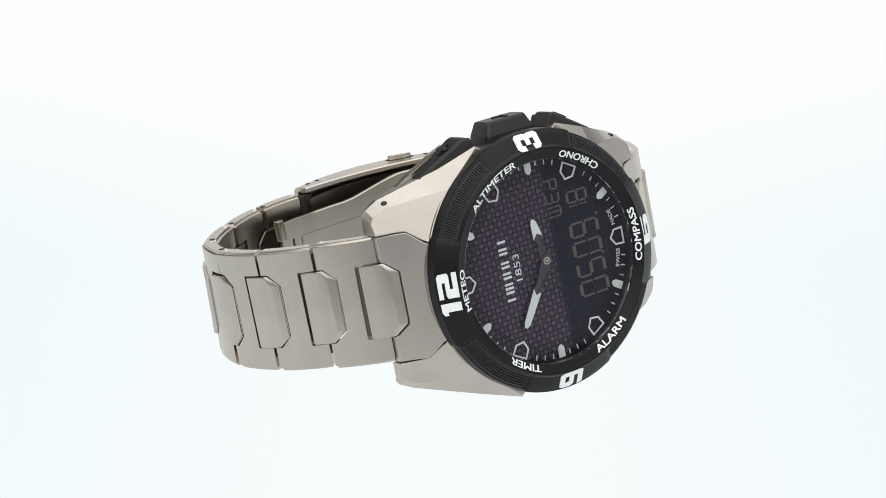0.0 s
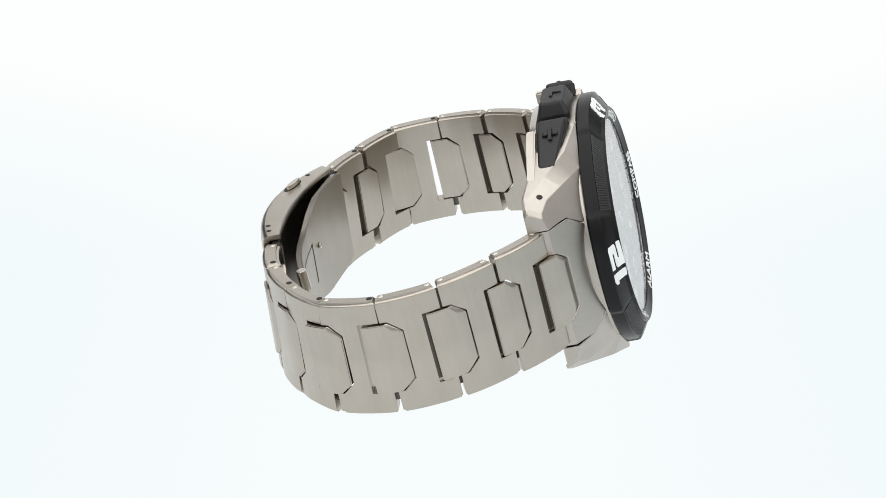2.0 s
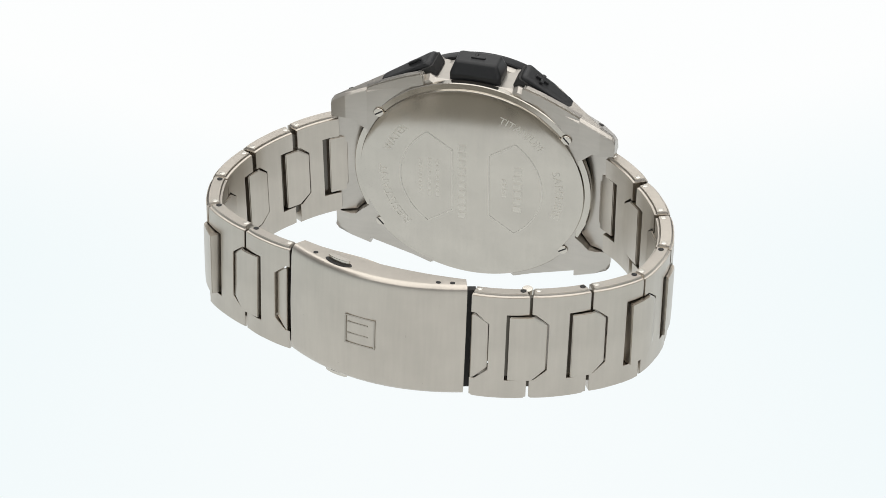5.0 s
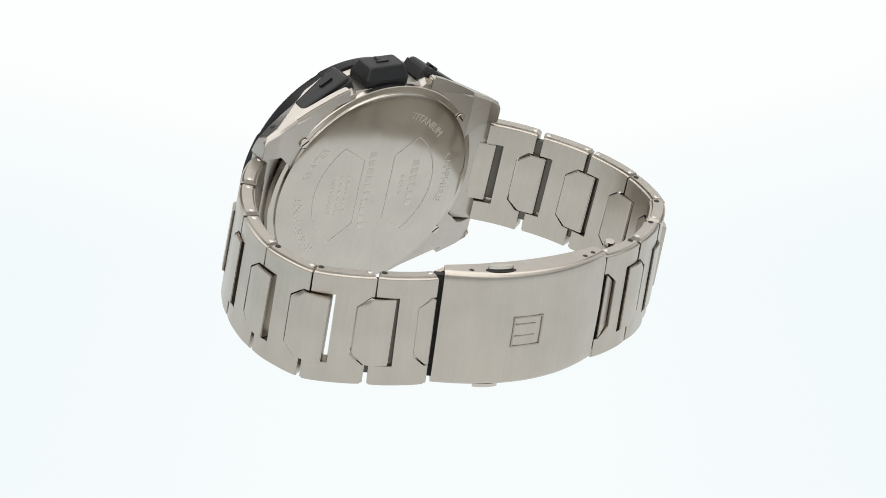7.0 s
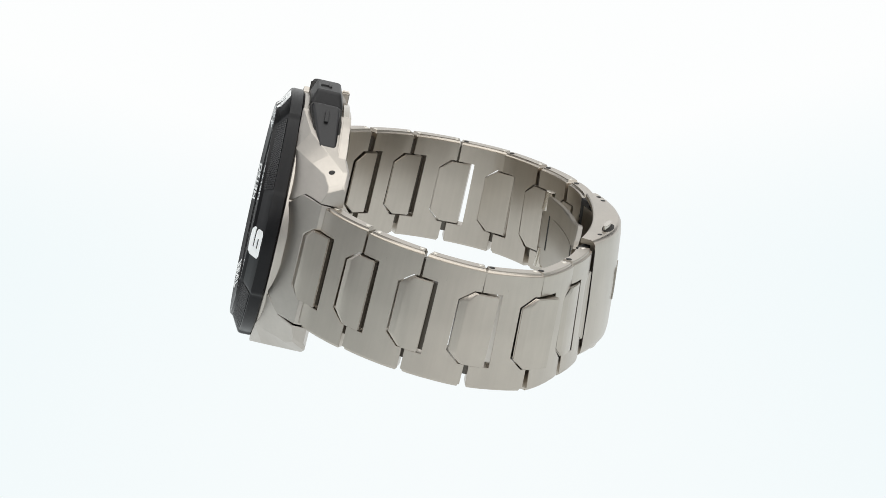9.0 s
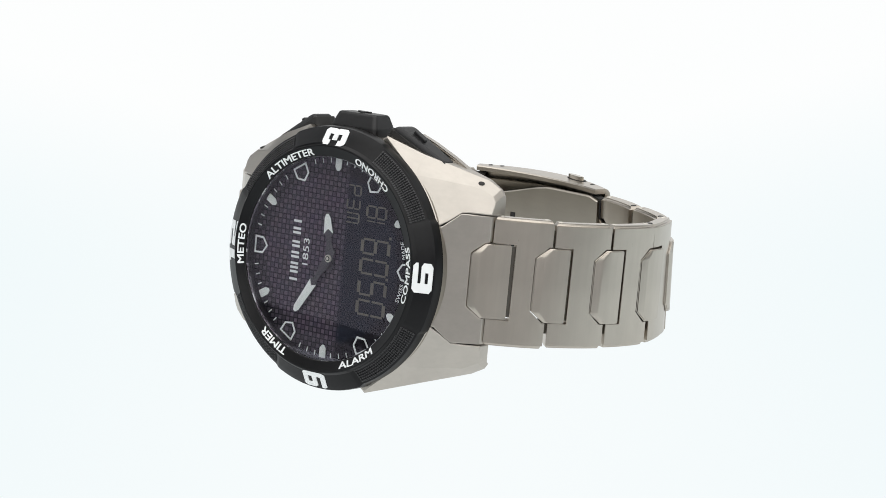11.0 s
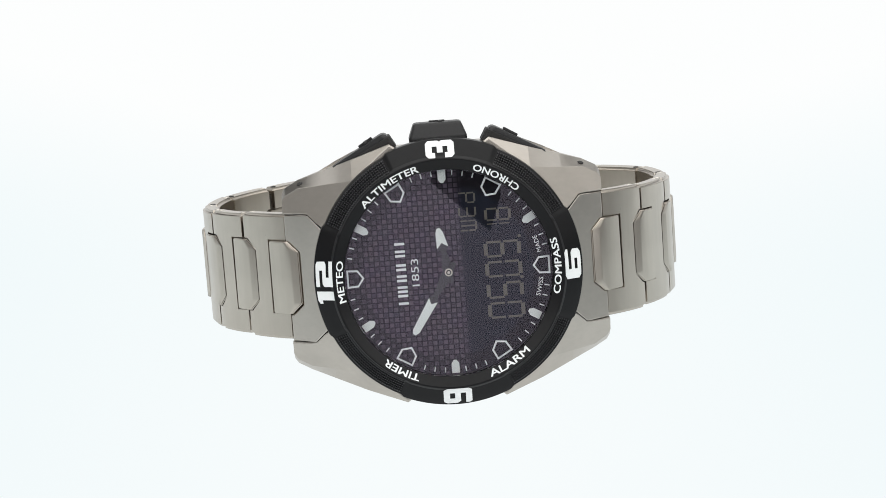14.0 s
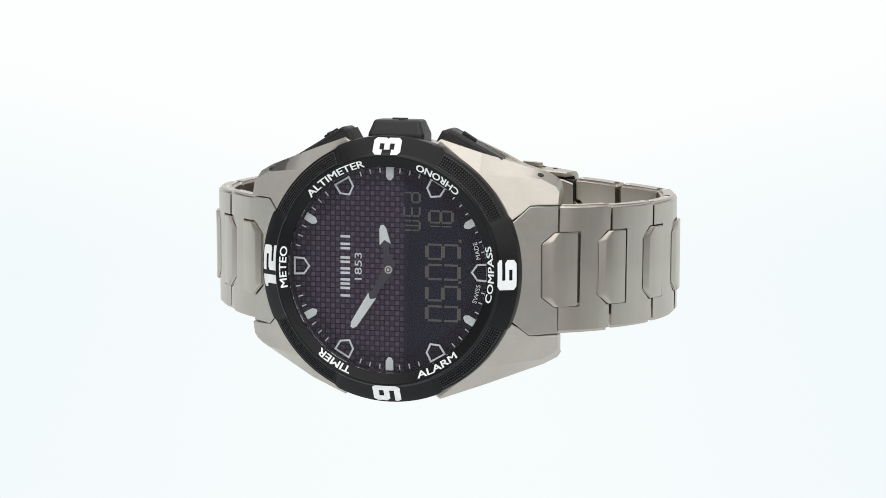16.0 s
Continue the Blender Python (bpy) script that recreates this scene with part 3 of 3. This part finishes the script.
    for ch, y0 in (("0", -8.55), ("5", -5.15), ("0", -1.55), ("9", 1.85)):
        digit(ch, 6.5, 12.1, y0, y0 + 2.75)
    for y in (-2.0, 4.95):
        part("display_point", box(None, 12.0, 12.5, y, y + 0.45, -1.93, -1.885), LCD, dial, "")
    digit("1", 6.9, 10.9, 6.2, 7.6)
    digit("8", 6.9, 10.9, 8.0, 10.2)
    for ch, y0 in (("u", 6.6), ("E", 9.0), ("d", 11.3)):
        digit(ch, 2.5, 5.2, y0, y0 + 1.85)


def build_hands():
    for name, tip, start, w, z, label in (("hour_hand", (-1.25, 7.55), 4.5, 0.98, -1.5, "short black hand with pale luminous tip"), ("minute_hand", (-6.55, -10.15), 5.6, 0.82, -1.25, "long black hand with pale luminous tip")):
        ln = math.hypot(*tip)
        turn = Matrix.Rotation(math.atan2(tip[1], tip[0]), 4, "Z")
        blade = [(-1.9, -0.35), (-1.9, 0.35), (0.9, 0.95), (start - 1.1, 0.42), (start, w + 0.12), (ln - 0.7, 0.72), (ln + 0.12, 0.3), (ln + 0.12, -0.3), (ln - 0.7, -0.72), (start, -w - 0.12), (start - 1.1, -0.42), (0.9, -0.95)]
        hand = part(name, prism(blade, z - 0.12, z, 0.03, 1), HANDLE, watch, label, turn)
        fill = [(start - 0.25, w), (start + 0.55, 0.0), (start - 0.25, -w), (ln - 0.75, -0.62), (ln - 0.05, -0.24), (ln - 0.05, 0.24), (ln - 0.75, 0.62)]
        part("luminous_fill", prism(fill, z - 0.02, z + 0.06), LUME, hand, "pale luminous paint")
    pin = part("centre_pin", lathe([(0, -0.92), (0.28, -0.92), (0.3, -0.98), (0.62, -0.98), (0.66, -1.05), (0.66, -1.6), (0, -1.6)], 32), ENGRAVED, watch, "small steel centre pin")
    part("pin_groove", lathe([(0.26, -0.905), (0.43, -0.905), (0.43, -1.0), (0.26, -1.0)], 28, True), GAP_SHADE, pin, "dark groove round the pin")


def build_crystal():
    ob = part("crystal", lathe([(0, 0.4), (17.38, 0.39), (17.42, 0.34), (17.42, -0.3), (17.38, -0.36), (0, -0.36)], 96), CRYSTAL, watch, "clear flat sapphire crystal", sharp=3)
    ob.visible_shadow = False


def build_pushers():
    def pad(corners, steps, radius, to_watch):
        """A moulded pad: rounded outlines in (u, v), drawn in step by step towards its face at depth 0."""
        rings = []
        for inset, depth in steps:
            cu, cv = sum(u for u, v in corners) / len(corners), sum(v for u, v in corners) / len(corners)
            pts = []
            n = len(corners)
            for i in range(n):
                p = [Vector((*corners[(i + j - 1) % n], 0)) for j in range(3)]
                e0, e1 = (p[0] - p[1]).normalized(), (p[2] - p[1]).normalized()
                for f in np.linspace(0, 1, 6):
                    q = p[1] + e0 * radius * (1 - f) ** 2 + e1 * radius * f ** 2
                    hu, hv = max(abs(u - cu) for u, v in corners), max(abs(v - cv) for u, v in corners)
                    pts.append(to_watch(cu + (q.x - cu) * (1 - inset / hu), cv + (q.y - cv) * (1 - inset / hv), depth))
            rings.append(pts)
        return loft(rings)

    dome = [(0, -4.2), (0, -2.5), (0.08, -2.2), (0.72, -0.5), (0.85, -0.22), (1.05, -0.06), (1.35, 0)]
    cen = part("pusher", pad([(-4.9, -10.2), (4.9, -10.2), (4.9, -4.3), (-4.9, -4.3)], dome, 0.9, lambda u, v, d: (u, 24.95 + d, v)), RUBBER, watch, "black rubber-coated pusher at three o'clock", sharp=60)
    bm = box(None, -1.35, 1.35, 24.7, 25.2, -7.7, -7.1, 0.08)
    box(bm, 0.25, 0.85, 24.7, 25.2, -7.1, -5.7, 0.05)
    part("raised_mark", bm, RUBBER, cen, "raised black mark")
    for sx in (-1, 1):
        def lay(u, v, d, sx=sx):
            return (sx * (8.9 + 0.867 * u + 0.498 * d), 24.0 - 0.498 * u + 0.867 * d, v)

        quad = [(0.0, -9.6), (11.4, -10.0), (11.4, -7.0), (0.0, -4.3)]
        side = part("pusher", pad(quad, [(0, -4.5), (0, -1.0), (0.12, -0.5), (0.35, -0.2), (0.7, -0.04), (1.1, 0)], 0.9, lay), RUBBER, watch, "black rubber-coated pusher on the case side", sharp=60)
        # dark rim added as the shade in the recess round the pusher
        part("pusher_shade_rim", pad([(-0.3, -9.9), (11.8, -10.3), (11.8, -6.8), (-0.3, -4.1)], [(0, -3.0), (0, -0.95), (0.15, -0.85)], 0.9, lay), GAP_SHADE, side, "thin dark rim standing in for the shade round the pusher")
        mark = box(None, -1.35, 1.35, -0.35, 0.35, -0.3, 0.42, 0.08)
        if sx < 0:
            box(mark, -0.35, 0.35, 0.35, 1.35, -0.3, 0.42, 0.06)
            box(mark, -0.35, 0.35, -1.35, -0.35, -0.3, 0.42, 0.06)
        slope = math.atan2(5.3, 8.7)
        m = Matrix.Translation((sx * 12.2, 22.15, -7.35)) @ Matrix.Rotation(-sx * slope, 4, "Z") @ Matrix.Rotation(radians(-90), 4, "X")
        part("raised_mark", mark, RUBBER, side, "raised black plus sign" if sx < 0 else "raised black minus sign", m)


def build_back():
    back = part("case_back", lathe([(0, -12.45), (19.6, -12.45), (20.75, -12.22), (20.9, -11.8), (21.95, -11.74), (22.1, -11.6), (22.1, -10.6), (0, -10.6)], 128), TI_BACK, watch,
                "round satin titanium case back with engraving", Matrix.Translation((0, 0.44, 0)) @ Matrix.Diagonal((1.05, 0.965, 1, 1)), sharp=20)
    for x, y in ((17.2, 12.9), (-17.2, 12.9), (17.2, -12.7), (-17.2, -12.7)):
        m = Matrix.Translation((x, y, -11.92)) @ Matrix.Rotation(radians(180), 4, "X")
        screw = part("screw", disc(0.98, -0.1, 0.28, 24, 0.12), TI_BRIGHT, back, "small polished slotted screw", m)
        part("slot", box(None, -0.85, 0.85, -0.14, 0.14, 0.2, 0.31), GAP_SHADE, screw, "", Matrix.Rotation(radians(35 if x * y > 0 else -50), 4, "Z"))

    def face(r):
        return 0.0

    flip = Matrix.Translation((0, 0, -12.46)) @ Matrix.Rotation(radians(180), 4, "Y")
    # seen from behind: x is mirrored, the words read downwards
    for word, deg, w in (("RESISTANT", -160, 14.0), ("SAPPHIRE", 0, 11.0), ("TITANIUM", 55, 9.5), ("WATER", 150, 7.0)):
        part("engraved_word", ring_bend(lettering(word, w, 1.5, 0.03), 16.4, deg, False, face), FAINT, back, "finely engraved word " + word, flip)
    # product name, maker's name and numbers as bars
    rows = [(-1.6, -8.8, 8.8, 1.3, 10), (8.7, -5.4, 5.4, 1.5, 6), (6.2, -2.2, 2.2, 0.8, 4), (-6.2, -4.4, 4.4, 0.5, 7), (-7.7, -4.6, 4.6, 0.5, 6), (-9.4, -4.0, 4.0, 0.6, 9)]
    for x, y0, y1, h, n in rows:
        bar = None
        for k in range(n):
            spot = flip @ Matrix.Translation((x, y0 + (y1 - y0) * (k + 0.5) / n, 0))
            if bar is None:
                bar = part("engraved_bar", box(None, -h / 2, h / 2, -0.34 * (y1 - y0) / n, 0.34 * (y1 - y0) / n, -0.03, 0.02), FAINT, back, "fine engraved bar", spot)
            else:
                place("engraved_bar", bar.data, back, "fine engraved bar", spot)
    # two engraved outlines, each an arc closed by a straight side
    for sx in (-1, 1):
        bm = bmesh.new()
        pts = [(sx * 13.2 * math.cos(radians(a)), 13.2 * math.sin(radians(a))) for a in np.linspace(-52, 52, 32)]
        pts += [(sx * 3.4, 7.0), (sx * 3.4, -7.0), pts[0]]
        for (x0, y0), (x1, y1) in zip(pts, pts[1:]):
            d = Vector((x1 - x0, y1 - y0, 0)).normalized().cross(Vector((0, 0, 1))) * 0.11
            bm.faces.new([bm.verts.new((x0 + d.x, y0 + d.y, 0.02)), bm.verts.new((x1 + d.x, y1 + d.y, 0.02)), bm.verts.new((x1 - d.x, y1 - d.y, 0.02)), bm.verts.new((x0 - d.x, y0 - d.y, 0.02))])
        part("engraved_outline", bm, FAINT, back, "thin engraved outline", flip)


# joints of the bracelet: x, z, sideways shift, then from the joint the plate's near and far edge and the next link's edge
SOUTH = [(27.1, -9.7, 0.0, -2.85, 3.8, 4.15), (34.7, -17.1, -0.1, -2.9, 3.0, 3.5), (40.1, -26.8, -0.1, -3.3, 2.5, 3.1), (42.1, -37.3, 0.0, -3.5, 2.9, 3.6),
         (39.5, -47.6, 0.6, -3.4, 3.8, 4.5), (30.2, -53.8, 1.1, -2.9, 3.6, 4.2), (20.2, -58.2, 1.7, -3.2, -0.35, 3.0)]
NORTH = [(-27.1, -10.0, 0.1, -2.65, 3.85, 4.15), (-34.9, -17.9, 0.2, -3.4, 2.7, 3.2), (-40.7, -27.1, 0.2, -3.8, 2.9, 3.45), (-42.9, -37.7, 0.3, -3.6, 3.2, 3.9),
         (-40.4, -48.3, 0.8, -3.75, 3.2, 3.72), (-32.8, -55.6, 1.5, -2.9, 3.55, 4.0), (-23.4, -60.7, 2.1, -3.0, 3.6, 4.05), (-13.3, -62.8, 2.3, -3.2, -0.35, 3.0)]
OPEN_JOINTS = (3, 4)


def chain(joints, side):
    """Links along the joints; in a link's space x runs away from the case, y to 3 o'clock, z outwards."""
    frames = []
    lean = [0.0, 0.0, 0.02, 0.05, 0.09, 0.12, 0.125, 0.125]
    for i, ((x0, z0, s0, *_), (x1, z1, s1, *_)) in enumerate(zip(joints, joints[1:])):
        a, b = Vector((x0, s0, z0)), Vector((x1, s1, z1))
        ex = (b - a).normalized()
        across = Vector((0, 1, (lean[i] + lean[i + 1]) / 2))
        ey = (across - ex * ex.dot(across)).normalized()
        ez = ex.cross(ey)
        out = Vector((x0 + x1, 0, z0 + z1 + 70))
        if ez.dot(out) < 0:
            ez, ey = -ez, ey
        m = Matrix((ex, ey, ez)).transposed().to_4x4()
        m.translation = (a + b) / 2
        frames.append((m, (b - a).length, ex, ez))
    for k, (m, ln, ex, ez) in enumerate(frames):
        hw = lerp(k, [0, 1, 3, 7], [10.85, 10.6, 10.4, 10.25])
        h = ln / 2 - 0.24
        n1, e0 = joints[k + 1][3] - 0.18, joints[k][5]
        far = [(h, 6.42), (h + 0.24 + n1 + 2.3, 6.42), (h + 0.24 + n1, 4.5), (h + 0.24 + n1, -4.5), (h + 0.24 + n1 + 2.3, -6.42), (h, -6.42)]
        near = [(-h, -6.42), (-h - 0.24 + e0, -6.42), (-h - 0.24 + e0, 6.42), (-h, 6.42)]
        c = 0.55
        poly = [(-h, hw - c), (-h + c * 0.5, hw), (h - c * 0.5, hw), (h, hw - c)] + far + [(h, -hw + c), (h - c * 0.5, -hw), (-h + c * 0.5, -hw), (-h, -hw + c)] + near
        bm = prism(poly, -2.9, 0.0)
        flanks = [ed for ed in bm.edges if all(abs(abs(v.co.y) - hw) < 0.01 for v in ed.verts) and abs(ed.verts[0].co.z - ed.verts[1].co.z) < 0.01]
        bmesh.ops.bevel(bm, geom=flanks, offset=0.5, segments=3, affect="EDGES", clamp_overlap=True)
        rest = [ed for ed in bm.edges if len(ed.link_faces) == 2 and ed.calc_face_angle(0) > radians(40)]
        bmesh.ops.bevel(bm, geom=rest, offset=0.13, segments=2, affect="EDGES", clamp_overlap=True)
        for cut in np.linspace(-h, h, 8)[1:-1]:
            bmesh.ops.bisect_plane(bm, geom=bm.verts[:] + bm.edges[:] + bm.faces[:], plane_co=(cut, 0, 0), plane_no=(1, 0, 0))
        for v in bm.verts:
            v.co.x *= 1 + 0.048 * min(0.0, v.co.z)
            v.co.z += 0.55 * (1 - abs(v.co.x / h) ** 2.6)
        link = part("link", bm, TI_LONG, watch, "brushed titanium bracelet link", m)
        # pins showing in the upper edge
        for x, mat, nm in ((h - 1.25, ENGRAVED, "pin"), (-h + 1.25, GAP_SHADE if k >= 3 else ENGRAVED, "pin_bore" if k >= 3 else "pin")):
            mm = Matrix.Translation((x, hw, -1.35)) @ Matrix.Rotation(radians(-90), 4, "X")
            part(nm, disc(0.52, -0.3, 0.06, 14, 0.03), mat, link, "dark round pin bore" if nm == "pin_bore" else "bright pin end", mm)
    # centre plates over each joint
    for k, (x, z, s, n, f, e) in enumerate(joints):
        last = k == len(joints) - 1
        m1, ln, ex1, ez1 = frames[min(k, len(frames) - 1)]
        if k == 0:
            ex0 = Vector((0.777 * side, 0, -0.629)).normalized()
            x, z = 27.15 * side, -9.2
        else:
            ex0 = frames[k - 1][2]
        ex = ex0 if k == 0 else (ex0 * 0.7 + ex1 * 0.3).normalized()
        across = Vector((0, 1, lean[k]))
        ey = (across - ex * ex.dot(across)).normalized()
        ez = ex.cross(ey)
        if ez.dot(ez1) < 0:
            ez = -ez
        m = Matrix((ex, ey, ez)).transposed().to_4x4()
        m.translation = Vector((x, s, z)) + ez * 0.1
        # a flat face with sloping facets towards the case, upright walls, a foot cut back from the next link
        W, w, c, q = 6.25, 4.42, 2.25, 1.15
        bm = bmesh.new()
        rim = [(n, -w, 0.02), (n, w, 0.02), (n + c, W, 0.05), (n + c + 0.7, W, 0.42), (f, W, 0.42), (f, -W, 0.42), (n + c + 0.7, -W, 0.42), (n + c, -W, 0.05)]
        if last:
            rim = [(px, py, pz - 0.1) for px, py, pz in rim if px <= f + 0.01]
        foot = [(px if px < f - 0.1 or last else f - 0.85, py * 0.985, -3.1) for px, py, pz in rim]
        top, low = ([bm.verts.new(p) for p in ring] for ring in (rim, foot))
        if last:
            bm.faces.new(top)
        else:
            i0, i1 = bm.verts.new((n + q, -w + 0.3, 0.42)), bm.verts.new((n + q, w - 0.3, 0.42))
            bm.faces.new((top[0], top[1], i1, i0))
            bm.faces.new((top[1], top[2], top[3], i1))
            bm.faces.new((top[7], top[0], i0, top[6]))
            bm.faces.new((i0, i1, top[3], top[4], top[5], top[6]))
        bm.faces.new(low[::-1])
        for i in range(len(top)):
            j = (i + 1) % len(top)
            bm.faces.new((low[i], low[j], top[j], top[i]))
        bmesh.ops.recalc_face_normals(bm, faces=bm.faces)
        rounded = [ed for ed in bm.edges if ed.calc_face_angle(0) > radians(40)]
        bmesh.ops.bevel(bm, geom=rounded, offset=0.14, segments=2, affect="EDGES", clamp_overlap=True)
        for cut in np.linspace(n + q + 0.4, f - 0.3, 7):
            bmesh.ops.bisect_plane(bm, geom=bm.verts[:] + bm.edges[:] + bm.faces[:], plane_co=(cut, 0, 0), plane_no=(1, 0, 0))
        for v in bm.verts:
            if v.co.z > -1.0:
                v.co.z += 0.12 - 0.5 * abs((v.co.x - n - q - 1.2) / 4.2) ** 2
        plate = part("centre_plate", bm, TI_LONG, watch, "brushed titanium centre plate with cut corners", m)
        # a filler between the links, dark for the gap's shade, with a tongue that closes all but the sharply bent
        # joints
        core = box(None, -1.0, min(1.0, f), -8.3, 9.2, -2.2, -1.1)
        if not last and k not in OPEN_JOINTS:
            box(core, f - 1.0, e + 0.9, -5.9, 5.9, -2.1, -1.0)
        part("joint_filler", core, JOINT_SHADE, plate, "dark filler standing in for the shade between the links")


def build_clasp():
    a, b = Vector((-12.8, 2.6, -62.75)), Vector((19.8, 2.1, -58.22))
    ex = (b - a).normalized()
    across = Vector((0, 1, 0.125))
    ey = (across - ex * ex.dot(across)).normalized()
    ez = -(ex.cross(ey))
    if ez.z > 0:
        ez = -ez
    ln = (b - a).length
    m = Matrix((ex, ey, ez)).transposed().to_4x4()
    m.translation = (a + b) / 2
    sag, hw, lw = 4.3, 10.95, 10.3

    def bow(u):
        return 0.35 + sag * (1 - (2 * u / ln) ** 2)

    def tilt(u):
        return math.atan(-8 * sag * u / ln ** 2)

    rings = []
    for u in np.linspace(-ln / 2, ln / 2, 25):
        d = 3.0 + 2.2 * (1 - (2 * u / ln) ** 2)
        sec = [(-lw, -d), (-lw, -1.0), (-lw + 0.2, -0.45), (-lw + 0.75, -0.05), (-lw + 2, 0.12), (0, 0.3), (hw - 2, 0.12), (hw - 0.75, -0.05), (hw - 0.2, -0.45), (hw, -1.0), (hw, -d + 0.2), (hw - 0.2, -d),
               (hw - 0.9, -d), (hw - 0.9, -1.0), (-lw + 0.9, -1.0), (-lw + 0.9, -d)]
        c, s = math.cos(tilt(u)), math.sin(tilt(u))
        rings.append([(u - o * s, y, bow(u) + o * c) for y, o in sec])
    cover = part("clasp_cover", loft(rings), TI_LONG, watch, "curved brushed titanium clasp cover", m, 35)

    def on(u, y, o, extra=Matrix()):
        return Matrix.Translation((u, y, bow(u) + o)) @ Matrix.Rotation(-tilt(u), 4, "Y") @ extra

    for sy, wall in ((-1, -lw), (1, hw)):
        prof = [(2.3 * math.cos(t), 0.55 * math.sin(t) + 0.2) for t in np.linspace(0, 2 * math.pi, 28, endpoint=False)]
        slot = [(2.75 * math.cos(t), 0.95 * math.sin(t)) for t in np.linspace(0, 2 * math.pi, 28, endpoint=False)]
        part("button_slot", prism(slot, -0.4, 0.05), GAP_SHADE, cover, "dark oval slot of the button", on(6.6, wall, -1.7, Matrix.Rotation(radians(-90 * sy), 4, "X")))
        part("release_button", prism(prof, -0.5, 0.8, 0.2, 2), TI_BRIGHT, cover, "small oval release button", on(6.6, wall, -1.7, Matrix.Rotation(radians(-90 * sy), 4, "X")))
    for u in (-13.6, -11.4, 11.6):
        part("pin_bore", disc(0.45, -0.2, 0.04, 14, 0.02), GAP_SHADE, cover, "dark round pin bore", on(u, hw, -1.6, Matrix.Rotation(radians(-90), 4, "X")))
    # near-black blocks added to give the clasp's open ends their shade
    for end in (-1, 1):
        part("clasp_end_shade", box(None, -1.4, 1.9, -9.6, 9.6, -2.9, -1.5, 0.1), GAP_SHADE, cover, "dark block standing in for the shade inside the clasp end", on(end * (ln / 2 - 0.2), 0, 0, Matrix.Rotation(0 if end > 0 else math.pi, 4, "Z")))
    # square emblem in thin relief
    bm = bmesh.new()
    for x0, x1, y0, y1 in ((-2.9, 2.9, 2.6, 2.85), (-2.9, 2.9, -2.85, -2.6), (-2.9, -2.65, -2.6, 2.6), (2.65, 2.9, -2.6, 2.6), (-1.5, 2.4, 1.3, 1.5), (-1.5, 2.4, -0.9, -0.7)):
        box(bm, x0, x1, y0, y1, -0.2, 0.06)
    part("emblem", bm, CUT, cover, "small engraved square emblem", on(1.2, 0.0, 0.29))
    # folding blade inside: wide at the hinge by the button, drawn in towards its free end
    rings = []
    for x in np.linspace(-21.4, 19.6, 42):
        w = lerp(x, [-21.4, -20.6, -5.5, -3.5, 4.5, 7.0, 17.5, 19.6], [6.4, 6.8, 7.0, 7.2, 9.1, 9.5, 9.4, 8.7])
        z = lerp(x, [-21.4, -17, -13, -8.5, -4, 1.5, 6.8, 13, 19.6], [-54.0, -55.4, -56.4, -57.0, -57.25, -57.1, -56.6, -55.6, -54.3])
        rings.append([(x, 2.1 + y, z - 0.2 + 0.11 * y + o) for y, o in ((-w, -0.9), (-w, -0.1), (-w + 0.25, 0.1), (w - 0.25, 0.1), (w, -0.1), (w, -0.9))])
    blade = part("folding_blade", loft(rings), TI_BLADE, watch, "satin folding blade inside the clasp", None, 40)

    def lie(x):
        return lerp(x, [-21.4, -17, -13, -8.5, -4, 1.5, 6.8, 13, 19.6], [-54.0, -55.4, -56.4, -57.0, -57.25, -57.1, -56.6, -55.6, -54.3])

    def raised(name, x0, x1, y0, y1, up, mat, label):
        rings = []
        for x in np.linspace(x0, x1, 9):
            rings.append([(x, 2.1 + y, lie(x) - 0.2 + 0.11 * y + o) for y, o in ((y0, 0.0), (y0, 0.1 + up), (y1, 0.1 + up), (y1, 0.0))])
        part(name, loft(rings), mat, blade, label, None, 40)

    raised("raised_panel", -16.5, -1.5, -3.9, 3.3, 0.12, TI_BLADE, "slightly raised oblong panel")
    raised("panel_slot", -1.5, -0.4, -4.1, 3.6, 0.03, GAP_SHADE, "dark slot beside the panel")
    raised("hinge_slot", -18.9, -18.4, -3.4, 3.4, 0.03, GAP_SHADE, "dark narrow slot by the hinge")
    part("rivet", disc(0.55, -0.2, 0.2, 16, 0.08), TI_BRIGHT, blade, "tiny polished rivet", Matrix.Translation((3.6, 3.4, lie(3.6) + 0.27)))
    for y in (-5.6, 5.6):
        part("hinge_lug", prism([(0.95 * math.cos(t), 0.95 * math.sin(t)) for t in np.linspace(0, 2 * math.pi, 18, endpoint=False)], -1.9, 1.9, 0.1, 1), TI_BRIGHT, blade, "round hinge lug",
             Matrix.Translation((-21.3, 2.1 + y, lie(-21.4) - 0.7 + 0.11 * y)) @ Matrix.Rotation(radians(90), 4, "X"))
    # second blade close under the cover
    rings = []
    for u in np.linspace(-ln / 2 + 0.4, 9, 24):
        c, sn = math.cos(tilt(u)), math.sin(tilt(u))
        w = 8.6
        rings.append([(u - o * sn, y, bow(u) + o * c) for y, o in ((-w, -3.3), (-w, -2.5), (w, -2.5), (w, -3.3))])
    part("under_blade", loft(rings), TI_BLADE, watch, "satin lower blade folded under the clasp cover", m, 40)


build_case()
build_end_links()
build_bezel()
build_dial()
build_hands()
build_crystal()
build_pushers()
build_back()
chain(SOUTH, 1)
chain(NORTH, -1)
build_clasp()


def motions():
    walk(watch, [(t, pose(0, 0, 0, 0, 0, a)) for t, a in TURN])


motions()
